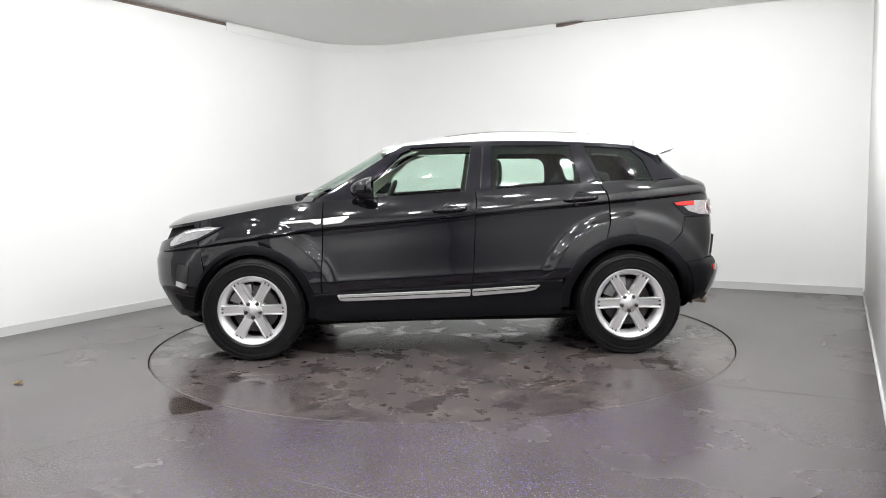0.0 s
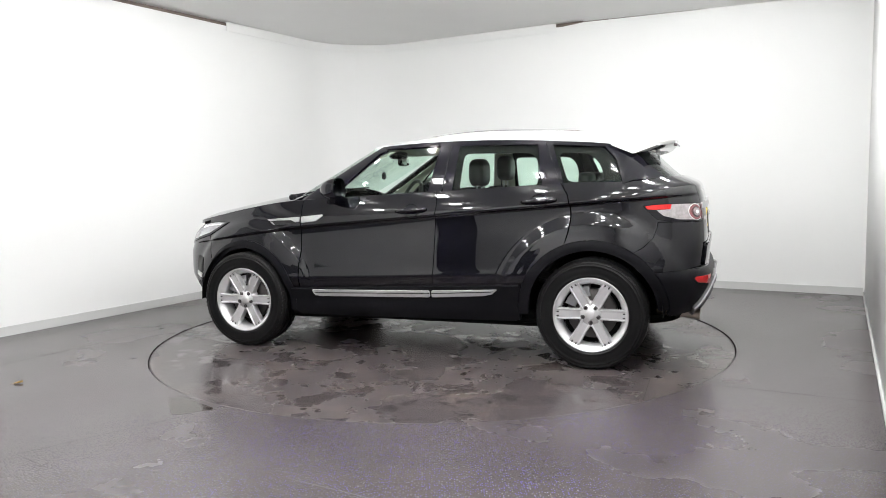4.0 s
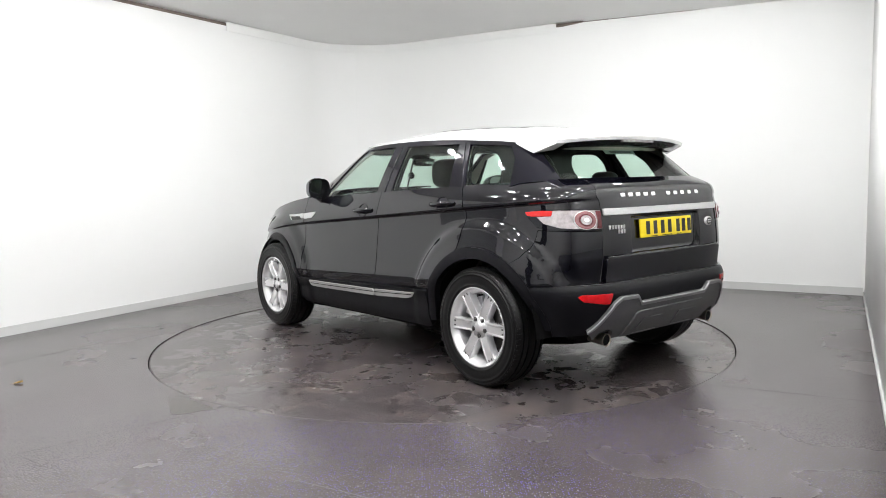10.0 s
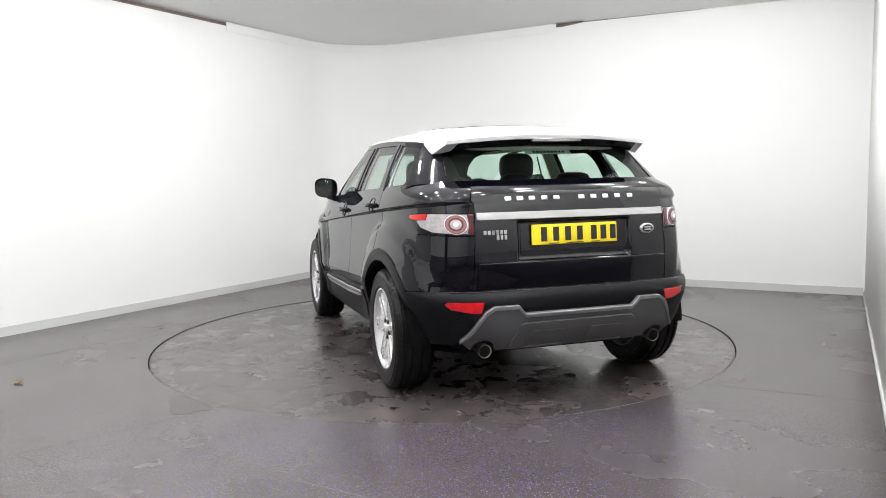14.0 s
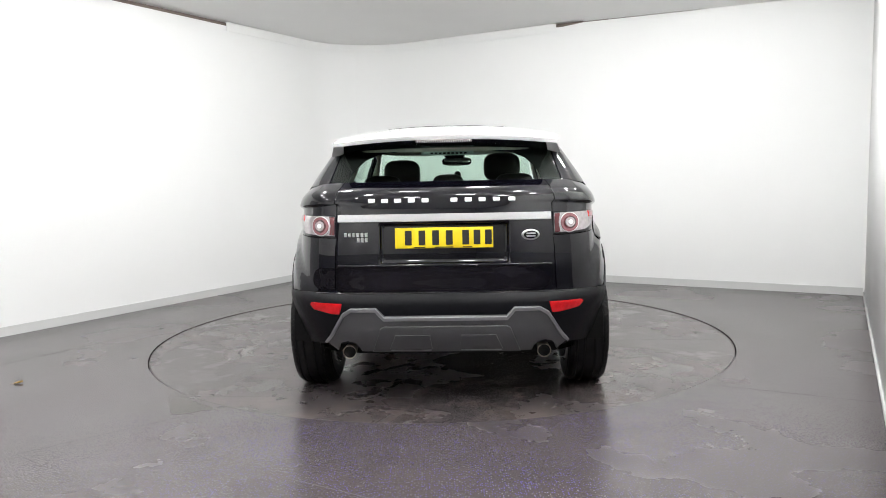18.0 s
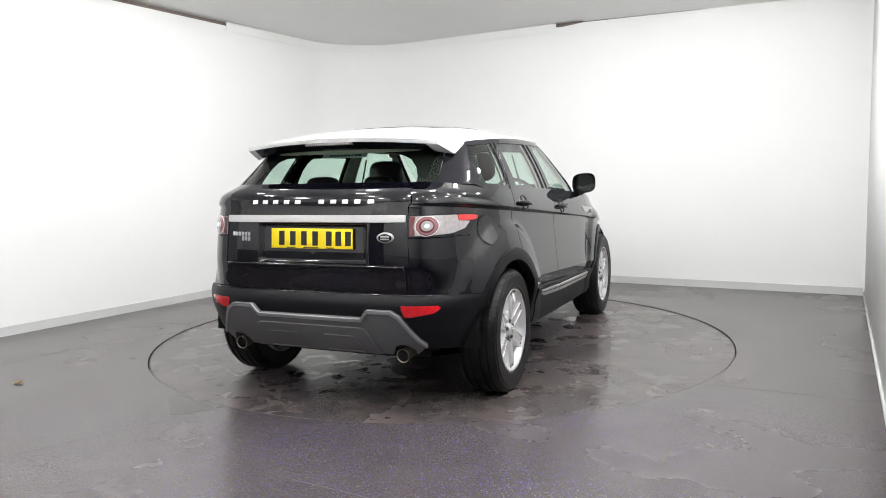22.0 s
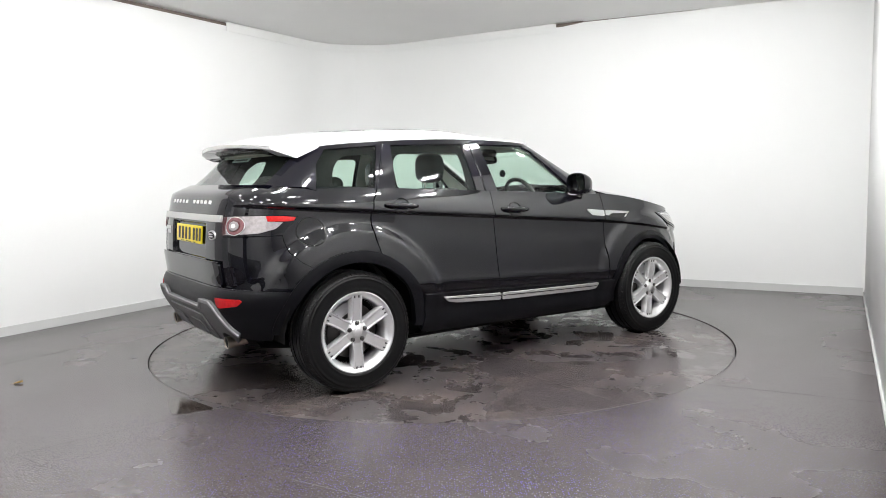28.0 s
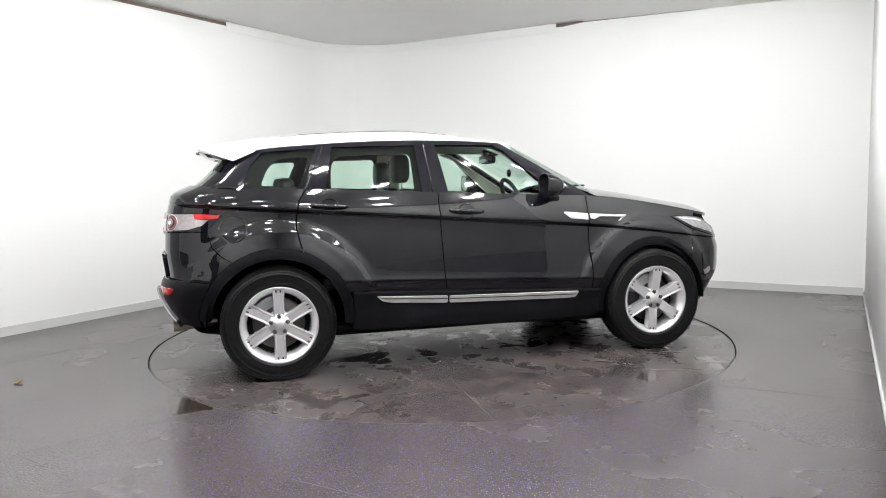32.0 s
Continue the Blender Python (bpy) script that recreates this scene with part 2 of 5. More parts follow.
def floor_material(name, wetness, show):
    m = bpy.data.materials.new(name)
    m.use_nodes = True
    nt = m.node_tree
    b = nt.nodes["Principled BSDF"]
    tc = nt.nodes.new("ShaderNodeTexCoord")
    def tex(kind, scale, detail=4):
        n = nt.nodes.new(kind)
        n.inputs["Scale"].default_value = scale
        if "Detail" in n.inputs:
            n.inputs["Detail"].default_value = detail
        nt.links.new(tc.outputs["Object"], n.inputs["Vector"])
        return n
    def ramp(src, a, b2):
        r = nt.nodes.new("ShaderNodeMapRange")
        r.inputs["From Min"].default_value, r.inputs["From Max"].default_value = a, b2
        nt.links.new(src, r.inputs["Value"])
        return r.outputs[0]
    def mixc(fac, a, b2):
        x = nt.nodes.new("ShaderNodeMix")
        x.data_type = "RGBA"
        nt.links.new(fac, x.inputs["Factor"])
        for sock, val in (("A", a), ("B", b2)):
            s = [i for i in x.inputs if i.name == sock and i.type == "RGBA"][0]
            if isinstance(val, tuple):
                s.default_value = (*val, 1)
            else:
                nt.links.new(val, s)
        return [o for o in x.outputs if o.type == "RGBA"][0]
    def mathn(op, a, b2):
        x = nt.nodes.new("ShaderNodeMath")
        x.operation = op
        for i, val in enumerate((a, b2)):
            if isinstance(val, (int, float)):
                x.inputs[i].default_value = val
            else:
                nt.links.new(val, x.inputs[i])
        return x.outputs[0]
    stain = tex("ShaderNodeTexNoise", 0.9, 6)
    film = tex("ShaderNodeTexNoise", 4.2, 9)
    film.inputs["Roughness"].default_value = 0.62
    film.inputs["Distortion"].default_value = 0.5
    broad = tex("ShaderNodeTexNoise", 0.75, 3)
    smear = tex("ShaderNodeTexNoise", 2.3, 9)
    smear.inputs["Roughness"].default_value = 0.68
    spots = tex("ShaderNodeTexNoise", 7.5, 6)
    grain = tex("ShaderNodeTexNoise", 110, 3)
    cells = tex("ShaderNodeTexVoronoi", 95)
    cells.voronoi_dimensions = "2D"
    cells.inputs["Detail"].default_value = 0
    base = mixc(ramp(stain.outputs["Fac"], 0.30, 0.70), (0.052 - 0.014 * wetness, 0.043 - 0.014 * wetness, 0.043 - 0.014 * wetness), (0.075, 0.063, 0.061))
    base = mixc(ramp(grain.outputs["Fac"], 0.42, 0.64), base, (0.090, 0.080, 0.084))
    # dried dirt, browner and paler than the sheet
    base = mixc(mathn("MULTIPLY", ramp(smear.outputs["Fac"], 0.47, 0.66), 0.07 + 0.55 * wetness), base, (0.150, 0.122, 0.108))
    fleck = ramp(cells.outputs["Distance"], 0.31, 0.21)
    sep = nt.nodes.new("ShaderNodeSeparateColor")
    nt.links.new(cells.outputs["Color"], sep.inputs[0])
    pick = mathn("GREATER_THAN", sep.outputs[0], 0.55)
    blue = mathn("GREATER_THAN", sep.outputs[1], 0.45)
    pale = mathn("GREATER_THAN", sep.outputs[2], 0.45)
    tint = mixc(pale, (0.19, 0.15, 0.13), (0.36, 0.35, 0.39))
    tint = mixc(blue, tint, (0.17, 0.13, 0.56))
    dirt = mathn("MULTIPLY_ADD", ramp(tex("ShaderNodeTexNoise", 1.7, 6).outputs["Fac"], 0.64, 0.40), 0.5)
    dirt.node.inputs[2].default_value = 0.5
    # the flecks show on the swept sheet before the turntable, and dully elsewhere
    xyz = nt.nodes.new("ShaderNodeSeparateXYZ")
    nt.links.new(tc.outputs["Object"], xyz.inputs[0])
    across = ramp(mathn("ABSOLUTE", mathn("ADD", xyz.outputs[0], -0.05), 0.0), 1.9, 0.7)
    swept = mathn("MULTIPLY_ADD", mathn("MULTIPLY", across, ramp(xyz.outputs[1], -1.5, -2.1)), 0.85)
    swept.node.inputs[2].default_value = 0.15 if wetness < 0.5 else 1.0
    seen = mathn("MULTIPLY", mathn("MULTIPLY", mathn("MULTIPLY", fleck, pick), swept), show)
    dry = mixc(mathn("MULTIPLY", seen, dirt), base, tint)
    # water lies where both the fine and the broad noise are high
    water = mathn("MULTIPLY", ramp(film.outputs["Fac"], 0.535, 0.59), ramp(broad.outputs["Fac"], 0.38, 0.50))
    water = mathn("MULTIPLY", water, wetness)
    dark = mixc(mathn("MULTIPLY", water, 0.38), dry, (0.026, 0.021, 0.020))
    drops = mathn("MULTIPLY", mathn("MULTIPLY", ramp(spots.outputs["Fac"], 0.655, 0.685), ramp(broad.outputs["Fac"], 0.36, 0.46)), wetness)
    dark = mixc(mathn("MULTIPLY", drops, 0.75), dark, (0.020, 0.014, 0.011))
    nt.links.new(dark, b.inputs["Base Color"])
    soft = mathn("MULTIPLY_ADD", stain.outputs["Fac"], 0.20)
    soft.node.inputs[2].default_value = 0.16 + 0.02 * wetness
    r = mathn("MULTIPLY_ADD", mathn("MAXIMUM", water, drops), -0.20)
    nt.links.new(soft, r.node.inputs[2])
    nt.links.new(mathn("MAXIMUM", r, 0.03), b.inputs["Roughness"])
    b.inputs["Specular IOR Level"].default_value = 0.5
    bp = nt.nodes.new("ShaderNodeBump")
    bp.inputs["Strength"].default_value, bp.inputs["Distance"].default_value = 0.10, 0.0005
    nt.links.new(grain.outputs["Fac"], bp.inputs["Height"])
    nt.links.new(bp.outputs[0], b.inputs["Normal"])
    return m


FLOOR = floor_material("dark_flecked_vinyl", 0.02, 0.62)
DISC = floor_material("wet_flecked_vinyl", 1.0, 0.07)
GAP = mat("dark_gap", (0.006, 0.006, 0.006), 0.9)
JOINT = mat("floor_joint", (0.026, 0.023, 0.023), 0.4)
LEAF = mat("dry_leaf", (0.36, 0.22, 0.06), 0.6, var=0.3, scale=60)
WET = mat("wet_vinyl", (0.040, 0.031, 0.027), 0.10, var=0.35, scale=14, rough_var=0.06)
LIP = mat("worn_edge_strip", (0.055, 0.047, 0.046), 0.35, var=0.2, scale=12)


def build_room():
    # floor with the round opening for the turntable
    bm = bmesh.new()
    n = 180
    ring = [bm.verts.new(((RING + 0.0110) * math.cos(2 * math.pi * k / n), (RING + 0.0110) * math.sin(2 * math.pi * k / n), 0)) for k in range(n)]
    low = [bm.verts.new((v.co.x, v.co.y, -0.06)) for v in ring]
    out = []
    for v in ring:
        d = v.co.normalized()
        du, dv = d.dot(RU), d.dot(RV)
        s = min([((U1 + 0.12) if du > 0 else (U0 - 0.12)) / du if abs(du) > 1e-9 else 1e9, ((V2 + 0.12) if dv > 0 else (V0 - 0.12)) / dv if abs(dv) > 1e-9 else 1e9])
        out.append(bm.verts.new((d.x * s, d.y * s, 0)))
    corners = []
    for cu in (U0 - 0.12, U1 + 0.12):
        for cv in (V0 - 0.12, V2 + 0.12):
            corners.append(RU * cu + RV * cv)
    for k in range(n):
        j = (k + 1) % n
        a0, a1 = math.atan2(out[k].co.y, out[k].co.x), math.atan2(out[j].co.y, out[j].co.x)
        extra = [c for c in corners if 0 < (math.atan2(c.y, c.x) - a0) % (2 * math.pi) < (a1 - a0) % (2 * math.pi)]
        bm.faces.new([ring[k], out[k]] + [bm.verts.new(c) for c in extra] + [out[j], ring[j]])
        bm.faces.new((low[k], ring[k], ring[j], low[j]))
    bmesh.ops.recalc_face_normals(bm, faces=bm.faces)
    if sum(f.normal.z for f in bm.faces) < 0:
        bmesh.ops.reverse_faces(bm, faces=bm.faces)
    floor = thing("floor", bm, FLOOR, "dark grey flecked vinyl floor, damp and shiny", "floor", kind="structure", smooth=False)
    floor.location.z = FLOOR_Z      # the sheet round the turntable lies a little higher than the disc
    # joints of the vinyl sheets, broken off at the turntable
    def joint(p, q):
        (pu, pv), (qu, qv) = p, q
        a, b = RU * pu + RV * pv, RU * qu + RV * qv
        part("sheet_joint", seam_strip((a.x, a.y), (b.x, b.y), 0.003, 0.0008), JOINT, floor, "fine dark joint between vinyl sheets", smooth=False)
    joint((-0.62, 2.15), (-0.58, 3.05))
    joint((-5.5, -2.32), (3.0, -2.32))
    joint((-3.225, -0.47), (-2.24, -0.12))
    joint((-3.225, -0.47), (-3.25, -0.20))
    joint((-1.95, -2.37), (-1.79, -2.25))
    joint((-2.85, 0.9), (-2.85, 3.1))
    bm = bmesh.new()
    bmesh.ops.create_circle(bm, cap_ends=True, segments=64, radius=RING + 0.2)
    for v in bm.verts:
        v.co.z = -0.055
    thing("turntable_pit", bm, GAP, "dark pit under the turntable's rim", "pit", kind="structure", smooth=False)
    # walls
    o = room_outline(0.0)
    far = o[1:-2]
    k = len(far) // 2
    left = [(DOOR_W[1], V0)] + far[: k + 1]
    back = far[k:] + [o[-2]]
    # the east wall's unseen near half is greyed to dim its reflection in the doors
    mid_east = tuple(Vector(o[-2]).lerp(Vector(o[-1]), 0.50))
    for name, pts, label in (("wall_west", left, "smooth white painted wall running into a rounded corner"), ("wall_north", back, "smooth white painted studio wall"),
                             ("wall_east", [o[-2], mid_east], "smooth white painted side wall"), ("wall_southeast", [mid_east, o[-1]], "plain side wall out of view, toned pale grey to dim its reflection"), ("wall_south", [o[-1], (U0, DOOR_S[1])], "plain off-white painted end wall"), ("wall_southwest", [(U0, DOOR_S[0]), o[0], (DOOR_W[0], V0)], "plain off-white painted end wall")):
        thing(name, strip_wall(pts, False, 0.0, WALL_H, 0.10), DIMW if "pale grey" in label else GREYW if "off-white" in label else WALL, label, "wall", kind="structure")
        if "off-white" in label or "pale grey" in label:
            # added band, out of view: darkens what the car's lower panels reflect
            thing("dado", strip_wall([(p[0], p[1]) for p in inset(pts, 0.014)], False, 0.0, 0.85, 0.0135), DIMBAND, "grey band added low on the unseen walls to darken reflections", "dado", kind="structure")
            continue
        thing("baseboard", strip_wall([(p[0], p[1]) for p in inset(pts, 0.014)], False, 0.0, 0.045 if name == "wall_east" else 0.085, 0.0135), SKIRT, "white painted skirting board", "baseboard", kind="structure")
    # two dark doorways behind the camera, seen only as reflections in the paint
    for a, b, top, name in (((DOOR_W[0], V0), (DOOR_W[1], V0), 2.55, "door_1"), ((U0, DOOR_S[1]), (U0, DOOR_S[0]), 2.05, "door_2")):
        thing("lintel", strip_wall([a, b], False, top, WALL_H, 0.10), GREYW, "off-white painted wall above the doorway", "lintel", kind="structure")
        d = (Vector(b) - Vector(a)).normalized()
        door = thing(name, strip_wall([tuple(Vector(a) + Vector((d.y, -d.x)) * 0.085), tuple(Vector(b) + Vector((d.y, -d.x)) * 0.085)], False, 0.0, top, 0.03), SHUT if name == "door_1" else DOORD, "closed grey slatted shutter door" if name == "door_1" else "closed dark grey slatted shutter door", "door", kind="structure")
        rows = int(top / 0.10)
        for k in range(rows):
            part("slat", strip_wall([tuple(Vector(a) + Vector((d.y, -d.x)) * 0.078), tuple(Vector(b) + Vector((d.y, -d.x)) * 0.078)], False, 0.10 * k + 0.0015, 0.10 * k + 0.0985, 0.006), SHUT if name == "door_1" else DOORD, door, smooth=False)
    # ceiling
    bm = bmesh.new()
    vs = [bm.verts.new((RU * p[0] + RV * p[1]) + Vector((0, 0, CEIL_H))) for p in room_outline(0.35)]
    vt = [bm.verts.new(v.co + Vector((0, 0, 0.08))) for v in vs]
    bm.faces.new(vs), bm.faces.new(vt)
    for i in range(len(vs)):
        j = (i + 1) % len(vs)
        bm.faces.new((vs[i], vs[j], vt[j], vt[i]))
    bmesh.ops.recalc_face_normals(bm, faces=bm.faces)
    thing("ceiling", bm, CEIL, "flat light grey board ceiling", "ceiling", kind="structure", smooth=False)
    # white fascia board bent round the far corner
    arc_pts = [p for p in inset(room_outline(0.0), 0.008)][1:-2]
    pts = [(1.03, V0 + 0.008)] + arc_pts + [(U1 - 0.008, -0.285)]
    thing("fascia", strip_wall(pts, False, WALL_H - 0.055, CEIL_H - 0.004, 0.0075), WALL, "white fascia board bent round the corner below the ceiling", "fascia", kind="structure")
    # the ceiling sags towards the back wall beyond the fascia, and the wall's top comes up to it
    def sag(v):
        return 3.048 - 0.0205 * (v - 0.06)
    def wedge(name, ends, material, label, category):
        bm = bmesh.new()
        rows = [[bm.verts.new((RU * u + RV * v) + Vector((0, 0, z))) for u, v, z in e] for e in ends]
        bm.faces.new(rows[0]), bm.faces.new(rows[1])
        n = len(rows[0])
        for i in range(n):
            bm.faces.new((rows[0][i], rows[0][(i + 1) % n], rows[1][(i + 1) % n], rows[1][i]))
        bmesh.ops.recalc_face_normals(bm, faces=bm.faces)
        thing(name, bm, material, label, category, kind="structure", smooth=False)
    wedge("wall_top", [[(u, v, z) for v, z in ((-0.20, WALL_H), (0.06, 3.043), (1.25, WALL_H + 0.001))] for u in (U1 + 0.002, U1 + 0.098)], WALL, "white painted strip closing the back wall to the ceiling", "wall")
    wedge("ceiling_panel", [[(1.80, v, CEIL_H - 0.0005), (U1 - 0.004, v, sag(v)), (U1 - 0.004, v, CEIL_H + 0.02), (1.80, v, CEIL_H + 0.02)] for v in (0.06, V1 + 0.04)], CEIL, "sagging pale board of the ceiling", "ceiling")
    # dark gap above the wall tops
    thing("trim", strip_wall(room_outline(0.06), True, WALL_H - 0.02, CEIL_H, 0.03), RAW, "dark raw edge between wall and ceiling", "trim", kind="structure")


def inset(pts, d):
    """Points moved towards the room's middle by d."""
    res = []
    for u, v in pts:
        cu, cv = U1 - CORNER, V0 + CORNER
        if u > cu and v < cv:
            a = Vector((u - cu, v - cv))
            a = a * (1 - d / a.length)
            res.append((cu + a.x, cv + a.y))
        else:
            res.append((min(max(u, U0 + d), U1 - d), min(max(v, V0 + d), lerp(V1, V2, (U1 - u) / (U1 - U0)) - d)))
    return res


def build_lamps():
    # the (-0.2, 2.68) and (-1.4, 2.70) lamps are added to brighten the east wall
    spots = [(u, v) for v, top in ((-1.50, 0.24), (-0.35, 0.92), (0.80, 1.55), (1.95, 1.50)) for u in [top - 1.2 * k for k in range(6)] if u > U0 + 0.4] + [(-0.2, 2.68), (-1.4, 2.70), (-2.6, 2.70), (-3.8, 2.70)]
    first = None
    for u, v in spots:
        p = RU * u + RV * v
        m = Matrix.Translation((p.x, p.y, CEIL_H)) @ Matrix.Rotation(radians(ANGLE), 4, "Z")
        if first is None:
            first = thing("ceiling_light", box((-0.12, -0.08, -0.03), (0.12, 0.08, 0.0), bevel=0.006), LAMPBODY, "rectangular white ceiling light, switched on", "ceiling light", "ceiling lights of the studio")
            part("diffuser", box((-0.095, -0.055, -0.072), (0.095, 0.055, -0.0305), bevel=0.010), DIFFUSER, first, "glowing white diffuser", smooth=False)
            first.matrix_basis = m
        else:
            copy_thing(first, m)


# ---- the turntable ----
def build_turntable():
    bm = bmesh.new()
    n = 180
    top = [bm.verts.new((RING * math.cos(2 * math.pi * k / n), RING * math.sin(2 * math.pi * k / n), 0.0)) for k in range(n)]
    low = [bm.verts.new((v.co.x, v.co.y, -0.05)) for v in top]
    bm.faces.new(top)
    for k in range(n):
        j = (k + 1) % n
        bm.faces.new((top[j], top[k], low[k], low[j]))
    disc = thing("turntable", bm, DISC, "round dark vinyl turntable, wet with puddles, flush with the floor", "turntable", smooth=False)
    n = 180
    bm = bmesh.new()
    for r0, r1, z0, z1 in ((RING - 0.0065, RING + 0.0010, -0.02, 0.0008),):
        pr = [(r0, z0), (r0, z1), (r1, z1), (r1, z0)]
        rows = [[bm.verts.new((r * math.cos(2 * math.pi * k / n), r * math.sin(2 * math.pi * k / n), z)) for k in range(n)] for r, z in pr]
        for a, b in zip(rows, rows[1:]):
            for k in range(n):
                j = (k + 1) % n
                bm.faces.new((a[k], a[j], b[j], b[k]))
    bmesh.ops.recalc_face_normals(bm, faces=bm.faces)
    part("edge_ring", bm, LIP, disc, "thin worn edge strip of the turntable", smooth=False)
    # joints of the sheets on the disc, and an inspection hatch
    for (x0, y0), (x1, y1) in (((1.60, -0.95), (2.02, -0.95)), ((1.60, -0.95), (1.60, -1.52)), ((-1.72, 0.9), (-1.72, 1.40)), ((-0.3, -2.2), (-0.3, -1.3))):
        part("sheet_joint", seam_strip((x0, y0), (x1, y1), 0.003, 0.0008), JOINT, disc, "fine dark joint", smooth=False)
    return disc


def seam_strip(a, b, width, z):
    d = (Vector(b) - Vector(a)).normalized()
    n = Vector((-d.y, d.x)) * width / 2
    bm = bmesh.new()
    k = max(1, int((Vector(b) - Vector(a)).length / 0.25))
    rows = []
    for i in range(k + 1):
        p = Vector(a).lerp(Vector(b), i / k)
        rows.append((bm.verts.new((p.x + n.x, p.y + n.y, z)), bm.verts.new((p.x - n.x, p.y - n.y, z))))
    for q, r in zip(rows, rows[1:]):
        bm.faces.new((q[0], q[1], r[1], r[0]))
    bm.normal_update()
    if bm.faces[:][0].normal.z < 0:
        bmesh.ops.reverse_faces(bm, faces=bm.faces)
    return bm


def build_puddle(outline, label):
    """A thin film of water with a ragged edge."""
    bm = bmesh.new()
    pts = [Vector((x, y, 0)) for x, y in finer(rounded(outline, 0.05), 0.02)]
    mid = sum(pts, Vector()) / len(pts)
    top = [bm.verts.new(mid + (p - mid) * (1 + 0.10 * noise.noise(p * 9) + 0.08 * noise.noise(p * 31)) + Vector((0, 0, 0.0012))) for p in pts]
    low = [bm.verts.new(v.co + (v.co - mid) * 0.004 - Vector((0, 0, 0.0012))) for v in top]
    bm.faces.new(top)
    for i in range(len(top)):
        j = (i + 1) % len(top)
        bm.faces.new((top[i], low[i], low[j], top[j]))
    bmesh.ops.recalc_face_normals(bm, faces=bm.faces)
    thing("puddle", bm, WET, label, "puddle", smooth=False).location.z = FLOOR_Z


def build_leaf(x, y, turn):
    """A small dry leaf, curled, with a stalk."""
    bm = bmesh.new()
    rows = []
    for i in range(9):
        t = i / 8
        w = 0.022 * math.sin(math.pi * t ** 0.8) + 0.001
        rows.append([bm.verts.new((0.075 * (t - 0.5), w * s, 0.003 + 0.012 * abs(s) * (0.5 + t) + 0.006 * t * t)) for s in (-1, -0.5, 0, 0.5, 1)])
    for a, b in zip(rows, rows[1:]):
        for k in range(4):
            bm.faces.new((a[k], a[k + 1], b[k + 1], b[k]))
    leaf = thing("leaf", bm, LEAF, "small dry yellow leaf lying on the floor", "leaf")
    leaf.matrix_basis = pose(x, y, FLOOR_Z, 0, 0, turn) @ Matrix.Scale(0.7, 4)
    part("stalk", tube([(-0.037, 0, 0.0035), (-0.052, 0.002, 0.004), (-0.064, 0.006, 0.002)], 0.0012, 6), LEAF, leaf)


# ---- the car's body surfaces ----
W0, LR0, LF0 = 0.91, 2.03, 2.20
PR, PF = 6.0, 3.3


def half_outline(pr, pf, lr, lf, w, n=1400):
    """Superellipse half plan from the rear middle round the left side to the front middle, by arc length."""
    f = np.linspace(-math.pi / 2, math.pi / 2, n)
    s, c = np.sin(f), np.maximum(np.cos(f), 0)
    p = np.where(s < 0, pr, pf)
    x = np.where(s < 0, -lr, lf) * np.abs(s) ** (2 / p)
    y = w * c ** (2 / p)
    u = np.concatenate([[0], np.cumsum(np.hypot(np.diff(x), np.diff(y)))])
    uu = np.linspace(0, u[-1], n)
    return uu, np.interp(uu, u, x), np.interp(uu, u, y)


AU, AX, AY = half_outline(PR, PF, LR0, LF0, W0)
SU, SX, SY = half_outline(5.4, PF, LR0, LF0, W0)      # squarer plan, reached at the belt's rear
SX, SY = np.interp(AU / AU[-1], SU / SU[-1], SX), np.interp(AU / AU[-1], SU / SU[-1], SY)
A_MID = float(np.interp(0.0, AX, AU))
wid = curve1([(0.20, 0.78), (0.26, 0.845), (0.34, 0.882), (0.42, 0.888), (0.48, 0.901), (0.55, 0.916), (0.585, 0.9205), (0.61, 0.916), (0.66, 0.911), (0.80, 0.900), (0.94, 0.890), (0.974, 0.8895), (0.986, 0.906), (0.996, 0.911), (1.03, 0.905), (1.10, 0.884), (1.165, 0.857)])
rear = curve1([(0.20, 1.87), (0.30, 1.950), (0.42, 2.030), (0.52, 2.060), (0.555, 2.048), (0.580, 2.022), (0.65, 2.031), (0.71, 2.038), (0.80, 2.033), (0.93, 2.014), (1.00, 1.996), (1.06, 1.985), (1.12, 1.928), (1.165, 1.868)])
fore = curve1([(0.20, 1.95), (0.30, 2.08), (0.45, 2.17), (0.65, 2.235), (0.85, 2.24), (1.00, 2.215), (1.165, 2.14)])
rise = curve1([(0.20, 0.02), (0.45, 0.03), (0.70, 0.05), (0.98, 0.077), (1.05, 0.068), (1.165, 0.047)])
WHEEL_X, WHEEL_Z, TYRE_R = 1.33, 0.362, 0.366
V_BELT = 1.165


def front_drop(x, v):
    return 0.14 * smoothstep(0.75, 2.40, x) * max(0.0, (v - 0.80) / 0.365)


def flare(x, z):
    """The swelling of the wings over the wheels."""
    out = 0.0
    for s, r0 in ((1, 0.45), (-1, 0.485)):
        d = math.hypot(x - s * WHEEL_X, (z - WHEEL_Z) * 1.0)
        if z > WHEEL_Z - 0.3:
            out = max(out, 0.034 * (1 - smoothstep(r0 + 0.105, r0 + 0.185, d)) + 0.012 * (1 - smoothstep(r0 + 0.0, r0 + 0.10, d)))
    return out * (0.30 + 0.70 * smoothstep(WHEEL_Z - 0.05, WHEEL_Z + 0.38, z))


